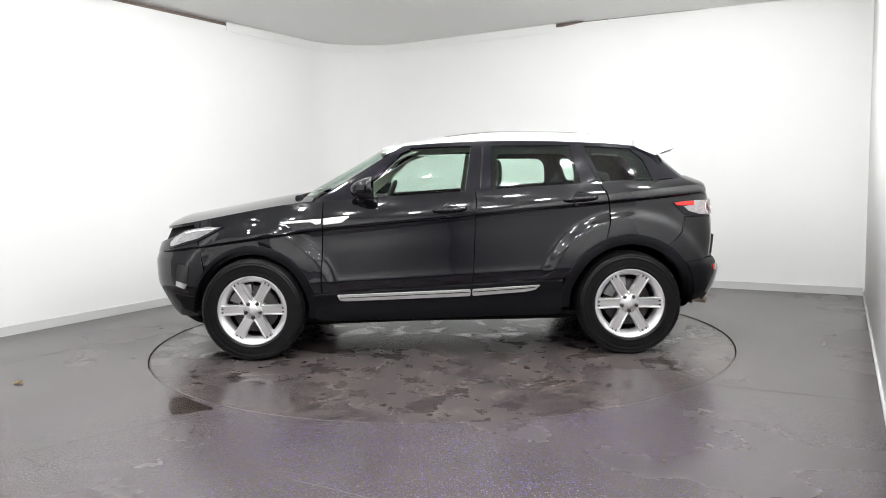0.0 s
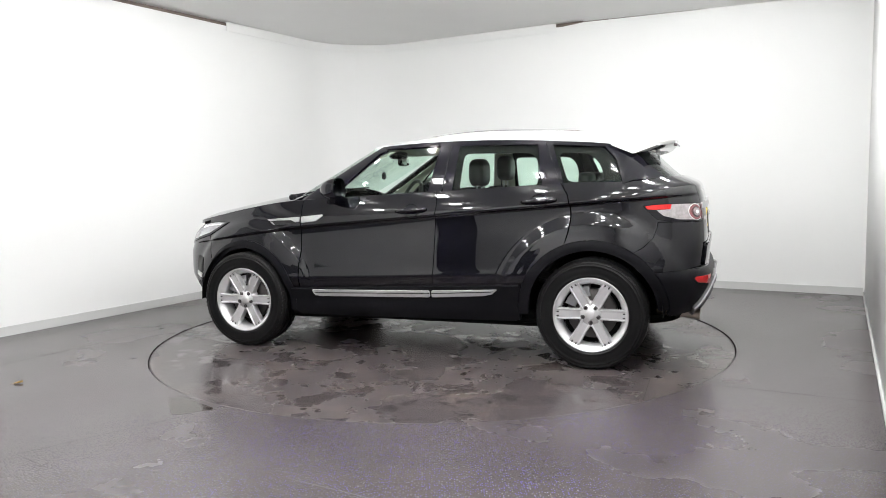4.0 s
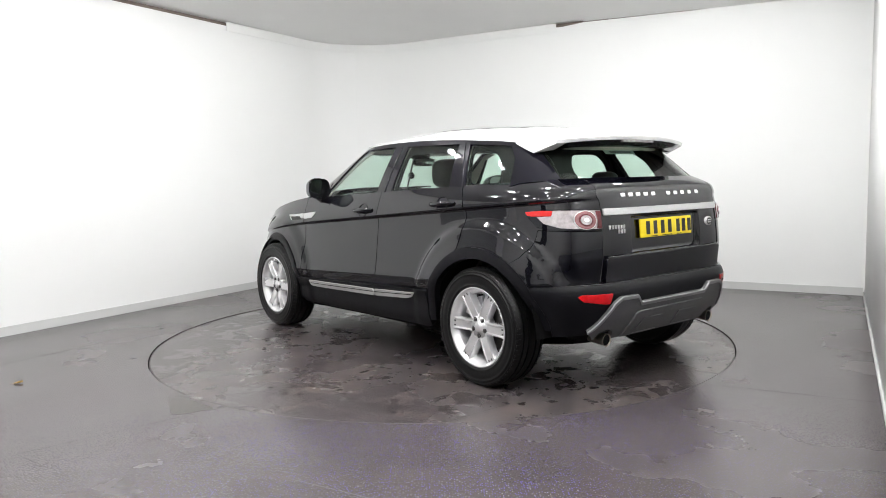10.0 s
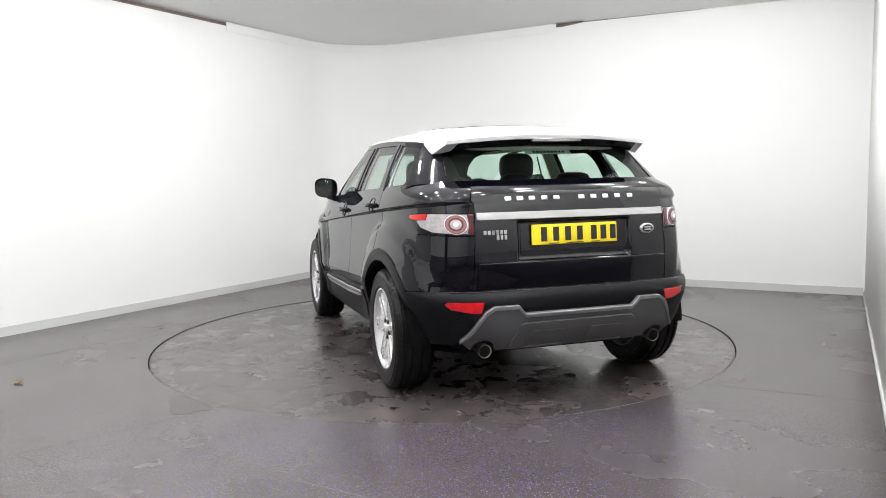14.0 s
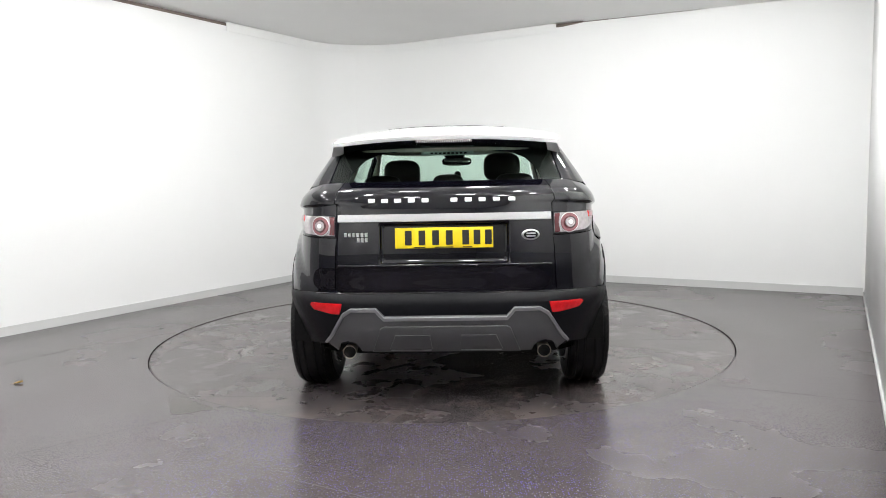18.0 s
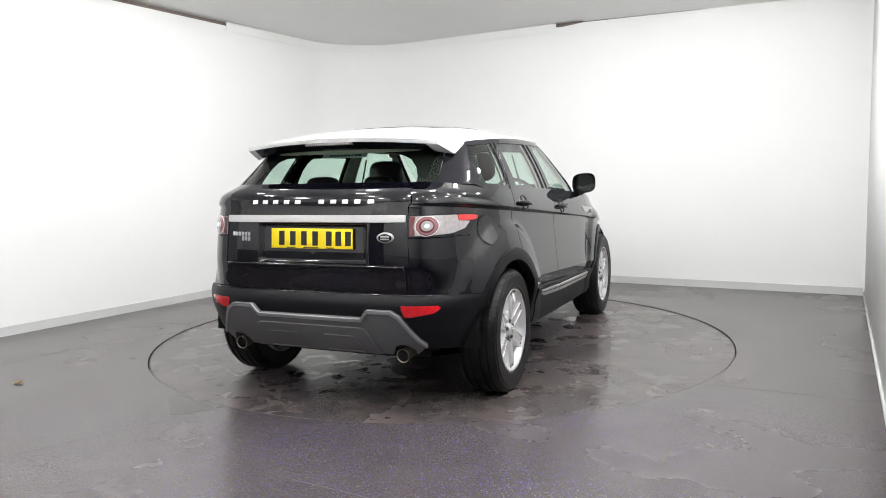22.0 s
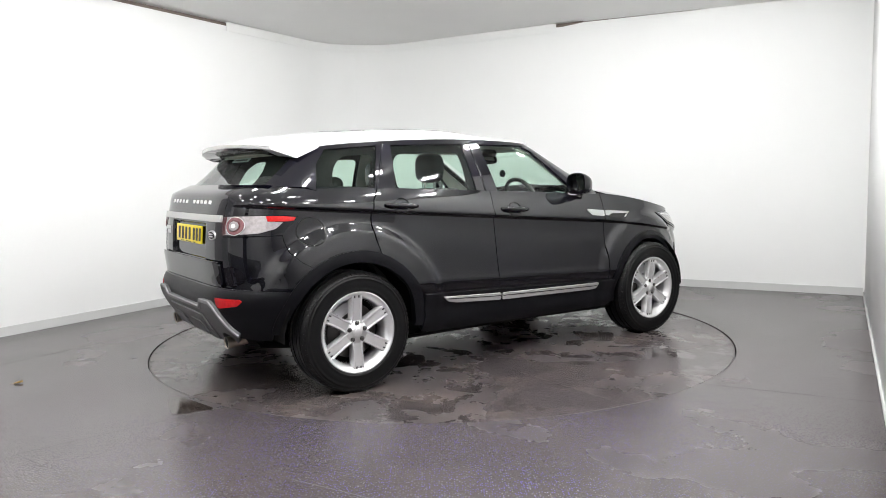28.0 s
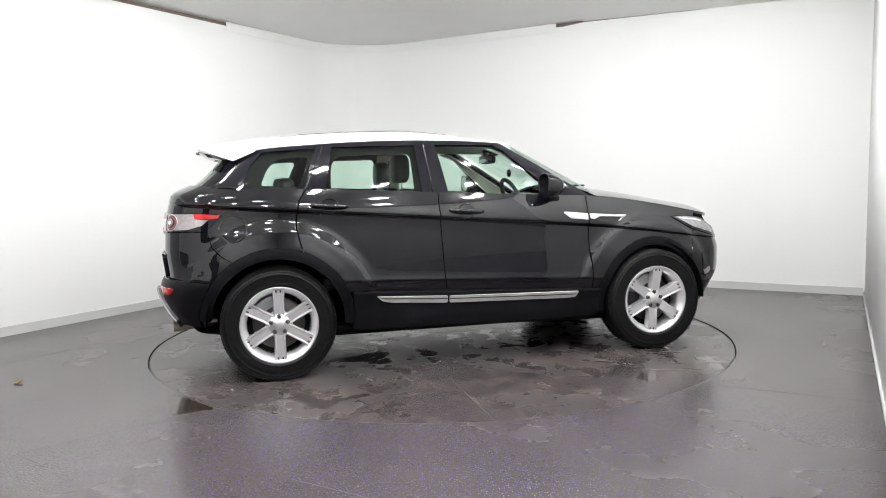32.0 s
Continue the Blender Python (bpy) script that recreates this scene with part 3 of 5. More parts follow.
def body(u, v):
    """Left half of the lower body: u along the plan, v the height amidships."""
    q = smoothstep(1.02, 1.165, v)
    x0, y0 = float(np.interp(u, AU, AX)), float(np.interp(u, AU, AY))
    if q > 0:
        x0, y0 = lerp(x0, float(np.interp(u, AU, SX)), q), lerp(y0, float(np.interp(u, AU, SY)), q)
    x = x0 * (rear(v) / LR0 if x0 < 0 else fore(v) / LF0)
    y = y0 * wid(v) / W0
    z = v - rise(v) * x - front_drop(x, v)
    y += flare(x, z) * min(1.0, y0 / 0.7) ** 2
    if x < -1.5 and y < 0.36 and 0.66 < v < 0.90:
        x += 0.026 * (1 - smoothstep(0.330, 0.350, y)) * smoothstep(0.706, 0.716, v) * (1 - smoothstep(0.874, 0.884, v))
    return Vector((x, y, z))


def body_v(x, z):
    lo, hi = 0.05, 1.35
    for _ in range(34):
        m = (lo + hi) / 2
        if m - rise(m) * x - front_drop(x, m) < z:
            lo = m
        else:
            hi = m
    return (lo + hi) / 2


def on_side(x, z):
    """Chart place of a point of the side, given along the car and in height."""
    v = body_v(x, z)
    lo, hi = 0.0, float(AU[-1])
    for _ in range(30):
        m = (lo + hi) / 2
        if body(m, v).x < x:
            lo = m
        else:
            hi = m
    return (lo + hi) / 2, v


def on_rear(y, z):
    """Chart place of a point of the tail, given across the car and in height."""
    v = body_v(-2.0, z)
    u = 0.0
    for _ in range(3):
        lo, hi = 0.0, A_MID
        for _ in range(26):
            m = (lo + hi) / 2
            if body(m, v).y < abs(y):
                lo = m
            else:
                hi = m
        u = (lo + hi) / 2
        v = body_v(body(u, v).x, z)
    return (u if abs(y) > 1e-6 else 0.0), v


# upper body: from the belt to the roof's edge
BU, BX, BY = half_outline(5.5, 4.6, 1.0, 1.0, 1.0)
B_LEN = float(BU[-1])


def belt_z(x):
    return 1.157 - 0.047 * x - front_drop(x, V_BELT)


def roof_z(x):
    return 1.532 - 0.055 * (x + 0.4) ** 2


def upper(u, t):
    """Left half of the glasshouse: u along the plan, t from the belt (0) to the roof's edge (1)."""
    x0, y0 = float(np.interp(u, BU, BX)), float(np.interp(u, BU, BY))
    xm = lerp(-0.42, -0.62, t)
    lr, lf, w = lerp(1.43, 1.02, t), lerp(1.60, 1.06, t), lerp(0.855, 0.685, t) + 0.045 * t * (1 - t)
    x = xm + (lr if x0 < 0 else lf) * x0
    return Vector((x, w * y0, lerp(belt_z(x), roof_z(x), t)))


def on_upper(x, z):
    t = 0.5
    for _ in range(25):
        t = (z - belt_z(x)) / (roof_z(x) - belt_z(x))
    tt = t
    xm = lerp(-0.42, -0.62, tt)
    lr, lf = lerp(1.43, 1.02, tt), lerp(1.60, 1.06, tt)
    x0 = (x - xm) / (lr if x < xm else lf)
    return float(np.interp(x0, BX, BU)), t


def on_upper_rear(y, t):
    w = lerp(0.855, 0.685, t) + 0.045 * t * (1 - t)
    k = len(BU) // 2
    return float(np.interp(abs(y) / w, BY[:k], BU[:k])), t


def on_upper_front(y, t):
    w = lerp(0.855, 0.685, t) + 0.045 * t * (1 - t)
    k = len(BU) // 2
    return float(np.interp(-abs(y) / w, -BY[k:], BU[k:])), t


def finer(points, step):
    res = []
    n = len(points)
    for i in range(n):
        a, b = Vector(points[i]), Vector(points[(i + 1) % n])
        m = max(1, math.ceil((b - a).length / step))
        res += [tuple(a.lerp(b, k / m)) for k in range(m)]
    return res


def rounded(points, r, n=4):
    """Round the corners of an outline by up to r."""
    res = []
    m = len(points)
    for i in range(m):
        a, p, b = Vector(points[i - 1]), Vector(points[i]), Vector(points[(i + 1) % m])
        ra, rb = min(r, (a - p).length * 0.45), min(r, (b - p).length * 0.45)
        p0, p1 = p + (a - p).normalized() * ra, p + (b - p).normalized() * rb
        for k in range(n + 1):
            t = k / n
            res.append(tuple(p0 * (1 - t) ** 2 + p * 2 * t * (1 - t) + p1 * t * t))
    return res


def skin(outline, surface, off=0.0, rim=0.012, du=0.045, dv=0.035, both=False, flip=False):
    """A sheet of the surface inside an outline (u, v), with a turned-in rim.
    both: joined with its mirror image; flip: the mirror image alone."""
    bm = bmesh.new()
    f = bm.faces.new([bm.verts.new((u, v, 0)) for u, v in outline])
    us, vs = [p[0] for p in outline], [p[1] for p in outline]
    for lo, hi, step, axis in ((min(us), max(us), du, 0), (min(vs), max(vs), dv, 1)):
        k = math.ceil(lo / step + 1e-6)
        while k * step < hi - 1e-6:
            co = Vector((0, 0, 0))
            no = Vector((0, 0, 0))
            co[axis], no[axis] = k * step, 1
            bmesh.ops.bisect_plane(bm, geom=bm.verts[:] + bm.edges[:] + bm.faces[:], dist=1e-6, plane_co=co, plane_no=no)
            k += 1
    if surface is body:
        for c in (0.545, 0.565, 0.585, 0.600, 0.960, 0.972, 0.980, 0.984, 0.988, 0.992, 0.996, 1.004):
            if min(vs) < c < max(vs):
                bmesh.ops.bisect_plane(bm, geom=bm.verts[:] + bm.edges[:] + bm.faces[:], dist=1e-6, plane_co=(0, c, 0), plane_no=(0, 1, 0))
        if both and min(us) < 0.34:
            for c, axis in ((0.328, 0), (0.335, 0), (0.342, 0), (0.349, 0), (0.356, 0), (0.705, 1), (0.711, 1), (0.717, 1), (0.873, 1), (0.879, 1), (0.885, 1)):
                bmesh.ops.bisect_plane(bm, geom=bm.verts[:] + bm.edges[:] + bm.faces[:], dist=1e-6, plane_co=(c, c, 0), plane_no=(1 - axis, axis, 0))
    normal = {}
    e = 0.002
    for v in bm.verts:
        u, t = v.co.x, v.co.y
        a = surface(u + e, t) - surface(u - e, t)
        b = surface(u, t + e) - surface(u, t - e)
        nn = b.cross(a)
        nn = nn.normalized() if nn.length > 1e-12 else Vector((0, 0, 1))
        p = surface(u, t)
        if nn.dot(Vector((p.x * 0.25, p.y, (p.z - 0.8) * 0.3))) < 0:
            nn = -nn
        normal[v] = nn
        v.co = p + nn * off
    if both:
        for v in bm.verts:
            if v.co.y < 0.004:
                v.co.y = 0.0
    if both:
        c = bmesh.ops.duplicate(bm, geom=bm.verts[:] + bm.edges[:] + bm.faces[:])
        vm = c["vert_map"]
        for v in list(normal):
            w = vm[v]
            if not isinstance(w, bmesh.types.BMVert) or w is v:
                continue
            w.co = Vector((v.co.x, -v.co.y, v.co.z))
            normal[w] = Vector((normal[v].x, -normal[v].y, normal[v].z))
        bmesh.ops.reverse_faces(bm, faces=[g for g in c["geom"] if isinstance(g, bmesh.types.BMFace)])
        mid = [v for v in bm.verts if abs(v.co.y) < 1e-5]
        bmesh.ops.remove_doubles(bm, verts=mid, dist=1e-4)
        normal = {v: n for v, n in normal.items() if v.is_valid}
        for v in mid:
            if v.is_valid:
                normal[v] = Vector((normal[v].x, 0, normal[v].z)).normalized()
    if flip:
        for v in bm.verts:
            v.co.y = -v.co.y
            normal[v].y = -normal[v].y
    bm.normal_update()
    s = sum(f.normal.dot(normal[f.verts[0]]) for f in bm.faces)
    if s < 0:
        bmesh.ops.reverse_faces(bm, faces=bm.faces)
    if rim:
        edges = [x for x in bm.edges if len(x.link_faces) == 1]
        for x in edges:
            x.smooth = False
        owner = {}
        pairs = [(x, x.verts[0], x.verts[1], x.link_faces[0]) for x in edges]
        for x, a, b, fc in pairs:
            for v in (a, b):
                if v not in owner:
                    owner[v] = bm.verts.new(v.co - normal[v] * rim)
        turned = {}
        away = {}
        for x, a, b, fc in pairs:
            mid = fc.calc_center_median()
            for v in (a, b):
                away[v] = away.get(v, Vector()) + ((a.co + b.co) / 2 - mid).cross((b.co - a.co).normalized()).cross((b.co - a.co).normalized()) * -1
        for v, w in owner.items():
            d = away[v]
            d = d.normalized() * 0.0016 if rim > 0.006 and d.length > 1e-9 else Vector()
            turned[v] = bm.verts.new(v.co - normal[v] * min(0.0018, rim * 0.4) + d)
            w.co += d
        for x, a, b, fc in pairs:
            lp = [l for l in fc.loops if l.edge == x][0]
            a, b = lp.vert, lp.link_loop_next.vert
            bm.faces.new((b, a, turned[a], turned[b]))
            bm.faces.new((turned[b], turned[a], owner[a], owner[b]))
    return bm


def ribbon(inner, outer, surface, off, rim_in, rim_out, across=3, flip=False, swell=0.0):
    """A band of the surface between two chart lines of equal length, with turned-in edges."""
    bm = bmesh.new()
    e = 0.002
    rows = []
    for (u0, v0), (u1, v1) in zip(inner, outer):
        row = []
        for k in range(across + 1):
            t = k / across
            u, v = lerp(u0, u1, t), lerp(v0, v1, t)
            p = surface(u, v)
            n = (surface(u, v + e) - surface(u, v - e)).cross(surface(u + e, v) - surface(u - e, v)).normalized()
            if n.dot(Vector((p.x * 0.25, p.y, (p.z - 0.8) * 0.3))) < 0:
                n = -n
            row.append((p + n * (off + swell * 4 * t * (1 - t)), n))
        row = [(row[0][0] - row[0][1] * rim_in, row[0][1])] * (rim_in > 0) + row + [(row[-1][0] - row[-1][1] * rim_out, row[-1][1])] * (rim_out > 0)
        rows.append([bm.verts.new((p.x, -p.y if flip else p.y, p.z)) for p, _ in row])
    for a, b in zip(rows, rows[1:]):
        for k in range(len(a) - 1):
            bm.faces.new((a[k], a[k + 1], b[k + 1], b[k]))
    bmesh.ops.recalc_face_normals(bm, faces=bm.faces)
    c = sum((f.normal.y * f.calc_center_median().y + 0.25 * f.normal.x * f.calc_center_median().x) * f.calc_area() for f in bm.faces)
    if c < 0:
        bmesh.ops.reverse_faces(bm, faces=bm.faces)
    return sharpen(bm, 50)


def side_poly(points, r=0.0, step=0.05):
    p = rounded(points, r) if r else points
    return [on_side(x, z) for x, z in finer(p, step)]


def glass_poly(points, r=0.0, step=0.05):
    p = rounded(points, r) if r else points
    return [on_upper(x, z) for x, z in finer(p, step)]


def rear_poly(points, r=0.0, step=0.05):
    p = rounded(points, r) if r else points
    return [on_rear(y, z) for y, z in finer(p, step)]


def arc(cx, cz, r, a0, a1, n=20):
    return [(cx + r * math.cos(radians(a0 + (a1 - a0) * k / n)), cz + r * math.sin(radians(a0 + (a1 - a0) * k / n))) for k in range(n + 1)]


def belt_x(xs):
    return [(x, belt_z(x)) for x in xs]


def sill_z(x):
    return 0.508 - 0.044 * x


ARCH_F, ARCH_R = (0.396, 0.456), (0.420, 0.487)


def belt_line(x0, x1, n=12):
    """Points of the belt between two places, in the body's chart."""
    return [(on_side(x, V_BELT - rise(V_BELT) * x - front_drop(x, V_BELT))[0], V_BELT) for x in np.linspace(x0, x1, n)]


def chart(points, step=0.05, r=0.0):
    return side_poly(points, r, step)


def gap_in(outline, g=0.0022):
    """Draw an outline in by a shut-line's half width."""
    n = len(outline)
    area = sum(outline[i - 1][0] * outline[i][1] - outline[i][0] * outline[i - 1][1] for i in range(n))
    s = 1 if area > 0 else -1
    res = []
    for i in range(n):
        a, p, b = Vector(outline[i - 1]), Vector(outline[i]), Vector(outline[(i + 1) % n])
        d = (p - a).normalized() + (b - p).normalized()
        if d.length < 1e-6:
            res.append(tuple(p))
            continue
        d.normalize()
        res.append((p.x - d.y * s * g, p.y + d.x * s * g))
    return res


def tyre_and_wheel(car, x, side, lean):
    """One wheel with its outer face towards +y (side 1) or -y (side -1)."""
    w = part("wheel", lathe([(0.238, -0.125), (0.246, -0.120), (0.246, -0.105), (0.205, -0.085), (0.205, 0.055), (0.214, 0.085), (0.236, 0.098), (0.2445, 0.104), (0.2465, 0.108), (0.2445, 0.1115), (0.239, 0.1115), (0.232, 0.106), (0.208, 0.084), (0.198, 0.055), (0.198, -0.085), (0.236, -0.118)], 72, close=True), ALLOY, car, "bright silver alloy wheel")
    # tyre: rounded shoulders and a grooved tread
    prof = [(0.243, 0.105), (0.250, 0.1125), (0.256, 0.1135), (0.258, 0.1160), (0.262, 0.1162), (0.264, 0.1150), (0.280, 0.1185), (0.305, 0.1192), (0.318, 0.1170), (0.320, 0.1185), (0.325, 0.1180), (0.327, 0.1150), (0.338, 0.1115), (0.340, 0.1125), (0.345, 0.1100), (0.352, 0.102), (0.3615, 0.090)]
    for a in (0.072, 0.030):
        prof += [(0.3645 + 0.0015 * (a < 0.05), a + 0.006), (0.3565, a + 0.005), (0.3565, a - 0.005), (0.3650, a - 0.006)]
    prof += [(TYRE_R, 0.0)]
    prof = prof + [(r, -h) for r, h in prof[-2::-1]]
    tyre = part("tyre", sharpen(lathe(prof, 96), 50), RUBBER, w, "black rubber road tyre with a grooved tread")
    bm = bmesh.new()
    lugs = 72
    for k in range(lugs):
        a = 2 * math.pi * k / lugs
        for s in (1, -1):
            m = Matrix.Rotation(a, 4, "Y") @ Matrix.Translation((0.3548, s * 0.0965, 0)) @ Matrix.Rotation(radians(33 * s), 4, "Z") @ Matrix.Rotation(radians(14), 4, "X")
            box_into(bm, (-0.006, -0.014, -0.0105), (0.0032, 0.014, 0.0045), m)
    tagged(part("tread_block", bm, RUBBER, tyre, "rows of shoulder tread blocks", smooth=False), kind="stuff")
    # six twin-groove spokes
    for k in range(6):
        m = Matrix.Rotation(radians(60 * k + lean), 4, "Y")
        bm = bmesh.new()
        rows = []
        for r, half, h in ((0.045, 0.036, 0.084), (0.075, 0.0375, 0.089), (0.11, 0.0365, 0.093), (0.15, 0.0375, 0.0965), (0.19, 0.0385, 0.0985), (0.222, 0.041, 0.099), (0.238, 0.047, 0.099)):
            rows.append([(-half, h - 0.050), (-half, h - 0.012), (-half + 0.005, h), (-half + 0.012, h), (-half + 0.016, h - 0.0035), (half - 0.016, h - 0.0035), (half - 0.012, h), (half - 0.005, h), (half, h - 0.012), (half, h - 0.050)])
            rows[-1] = [bm.verts.new(m @ Vector((r, y, t))) for t, y in rows[-1]]
        for a, b in zip(rows, rows[1:]):
            for i in range(len(a) - 1):
                bm.faces.new((a[i], a[i + 1], b[i + 1], b[i]))
        bm.faces.new(rows[0]), bm.faces.new(rows[-1])
        bmesh.ops.recalc_face_normals(bm, faces=bm.faces)
        part("spoke", sharpen(bm, 30), ALLOY, w)
        for dz in (-0.014, 0.014):
            part("spoke_groove", box((0.206, 0.090, dz - 0.0045), (0.229, 0.0975, dz + 0.0045), m, bevel=0.0015, seg=1), INK, w, "short black groove near the spoke's end")
    part("hub", lathe([(0.0001, 0.097), (0.030, 0.097), (0.034, 0.094), (0.037, 0.086), (0.080, 0.084), (0.086, 0.074), (0.088, 0.03)], 48), ALLOY, w)
    part("centre_cap", lathe([(0.0001, 0.101), (0.026, 0.1005), (0.029, 0.098), (0.029, 0.090)], 40), ALLOY, w, "plain silver centre cap")
    for k in range(5):
        m = Matrix.Rotation(radians(72 * k + (90 if side > 0 else -90)), 4, "Y") @ Matrix.Translation((0.054, 0, 0))
        bm = lathe([(0.0135, 0.0835), (0.0135, 0.0905), (0.011, 0.0910), (0.0105, 0.082)], 18)
        bm.transform(m)
        nut = part("lug_nut", bm, INK, w, "dark recessed wheel nut")
        bm = lathe([(0.0001, 0.0955), (0.008, 0.0945), (0.0095, 0.091), (0.0095, 0.082)], 12)
        bm.transform(m)
        part("nut_head", bm, STEEL, nut)
    part("brake_disc", lathe([(0.06, 0.020), (0.163, 0.020), (0.165, 0.016), (0.165, -0.008), (0.06, -0.008)], 64), STEEL, w, "worn grey steel brake disc")
    bm = prism(arc(0, 0, 0.185, 20, 85, 10) + arc(0, 0, 0.115, 85, 20, 10), -0.03, 0.045, "xzy", bevel=0.008)
    part("brake_caliper", bm, ALLOYD, w, "dark grey brake caliper")
    # black disc stands in for the shade inside the wheel
    part("spoke_shade_disc", lathe([(0.0001, -0.02), (0.20, -0.02)], 40), DARK, w, "black disc put in for the shade behind the spokes")
    w.matrix_basis = Matrix.Translation((x, side * 0.822, WHEEL_Z)) @ (Matrix.Identity(4) if side > 0 else Matrix.Rotation(math.pi, 4, "Z"))
    return w


def build_car():
    car = tagged(new("car"), "gloss black five-door car with a white roof on the turntable", "car")
    L, R = False, True

    def pair(name, outline, surface, material, label="", off=0.0, rim=0.012, gap=0.0022, du=0.028, dv=0.022):
        obs = []
        for flip in (L, R):
            obs.append(part(name, skin(gap_in(outline, gap), surface, off, rim, du, dv, flip=flip), material, car, label))
        return obs

    # --- doors, wings and sides ---
    o = [on_side(x, z) for x, z in ((0.832, sill_z(0.83) + 0.004), (0.832, 0.60), (0.822, 0.80), (0.818, 0.95))]
    o += belt_line(0.812, -0.258, 16)
    o += [on_side(x, z) for x, z in ((-0.256, 1.02), (-0.246, 0.80), (-0.236, 0.62))]
    o += [on_side(x, sill_z(x) + 0.004) for x in np.linspace(-0.226, 0.70, 14)]
    doors_f = pair("front_door", o, body, PAINT)
    o = [on_side(x, z) for x, z in ((-0.228, sill_z(-0.228) + 0.004), (-0.238, 0.62), (-0.248, 0.80), (-0.258, 1.02))]
    o += belt_line(-0.262, -1.126, 14)
    o += [on_side(x, z) for x, z in ((-1.158, 1.165), (-1.180, 1.12), (-1.195, 1.05), (-1.198, 0.97), (-1.185, 0.90))]
    o += [on_side(x, z) for x, z in arc(-WHEEL_X, WHEEL_Z, ARCH_R[1], 70, 24, 14)]
    o += [on_side(x, sill_z(x) + 0.004) for x in np.linspace(-0.86, -0.25, 8)]
    doors_r = pair("rear_door", o, body, PAINT)
    # front wing
    o = [on_side(x, z) for x, z in arc(WHEEL_X, WHEEL_Z, ARCH_F[1], 166, 38, 26)]
    o += [on_side(x, z) for x, z in ((1.715, 0.72), (1.72, 0.80))]
    o += [on_side(x, V_BELT - rise(V_BELT) * x - front_drop(x, V_BELT)) for x in (1.80, 1.70, 1.6, 1.5, 1.4, 1.3, 1.2, 1.1, 1.0, 0.9, 0.816)]
    o += [on_side(x, z) for x, z in ((0.822, 0.95), (0.826, 0.80), (0.836, 0.60), (0.838, sill_z(0.83)))]
    pair("front_wing", o, body, PAINT)
    # rear quarter, and the bumper's painted corner below the lamp
    u_gate, _ = on_rear(0.578, 1.10)
    v_b = on_rear(0.578, 0.655)[1]
    u_a, v_a = on_side(-1.728, 0.642)
    seam = [on_side(x, z) for x, z in ((-1.598, 0.768), (-1.66, 0.805), (-1.715, 0.860), (-1.738, 0.930), (-1.742, 0.960))]
    lamp_low = [on_rear(0.74, 0.958), on_rear(0.66, 0.956), on_rear(0.578, 0.955)]
    o = [on_side(x, z) for x, z in ((-1.166, 0.822), (-1.190, 0.90), (-1.203, 0.97), (-1.200, 1.05), (-1.185, 1.12), (-1.163, 1.165))]
    o += belt_line(-1.131, -1.72, 12)
    o += [(lerp(o[-1][0], u_gate, k / 5), V_BELT) for k in (1, 2, 3, 4)]
    o += [(u_gate, v) for v in np.linspace(V_BELT, lamp_low[-1][1], 6)] + lamp_low[1::-1] + seam[::-1]
    o += [on_side(x, z) for x, z in arc(-WHEEL_X, WHEEL_Z, ARCH_R[1], 121, 71, 14)]
    pair("rear_quarter_panel", o, body, PAINT)
    o = seam + lamp_low + [(u_gate, v) for v in np.linspace(lamp_low[-1][1], v_b, 6)[1:]]
    o += [(lerp(u_gate, u_a, k / 8), lerp(v_b, v_a, k / 8)) for k in range(1, 8)]
    o += [on_side(x, z) for x, z in arc(-WHEEL_X, WHEEL_Z, ARCH_R[1], 145, 125, 6)]
    pair("bumper_corner", o, body, PAINT, off=0.004)
    # tailgate
    o = [(0.0, v_b), (0.0, V_BELT)] + [(u_gate * k / 6, V_BELT) for k in range(1, 7)]
    o += [(u_gate, v) for v in np.linspace(V_BELT, v_b, 8)[1:]] + [(u_gate * k / 6, v_b) for k in range(5, 0, -1)]
    o = [(u, v) for u, v in gap_in(o, 0.003)]
    o = [(max(u, 0.0) if u > 0.02 else 0.0, v) for u, v in o]
    gate = part("tailgate", skin(o, body, 0.0, 0.012, both=True), PAINT, car)
    # rear bumper
    v_lo = on_rear(0.3, 0.400)[1]
    o = [(0.0, v_lo), (0.0, v_b)] + [(u_gate * k / 5, v_b) for k in range(1, 6)] + [(lerp(u_gate, u_a, k / 8), lerp(v_b, v_a, k / 8)) for k in range(1, 8)]
    o += [on_side(x, z) for x, z in arc(-WHEEL_X, WHEEL_Z, ARCH_R[1], 145, 172, 8)]
    u_c, v_c = on_side(-1.80, 0.36)
    o += [(lerp(u_c, 0.0, k / 10), lerp(v_c, v_lo, k / 10)) for k in range(0, 10)]
    o = [(max(u, 0.0) if u > 0.02 else 0.0, v) for u, v in gap_in(o, 0.002)]
    bumper = part("rear_bumper", skin(o, body, 0.016, 0.03, both=True), PLASTIC, car, "black textured plastic bumper")
    # front bumper
    U_END = float(AU[-1])
    o = [on_side(x, z) for x, z in arc(WHEEL_X, WHEEL_Z, ARCH_F[1], 36, -4, 10)]
    u1, v1 = on_side(1.80, 0.29)
    o += [(u1, v1)] + [(lerp(u1, U_END, k / 8), lerp(v1, 0.27, k / 8)) for k in range(1, 9)]
    o += [(U_END, v) for v in (0.45, 0.65, 0.85, 1.0)]
    u2, v2 = on_side(1.80, 0.925)
    o += [(lerp(U_END, u2, k / 8), lerp(1.0, v2, k / 8)) for k in range(1, 9)] + [on_side(1.725, 0.80), on_side(1.72, 0.72)]
    o = [(min(u, U_END), v) for u, v in o]
    part("front_bumper", skin(o, body, 0.0, 0.02, both=True), PAINT, car)
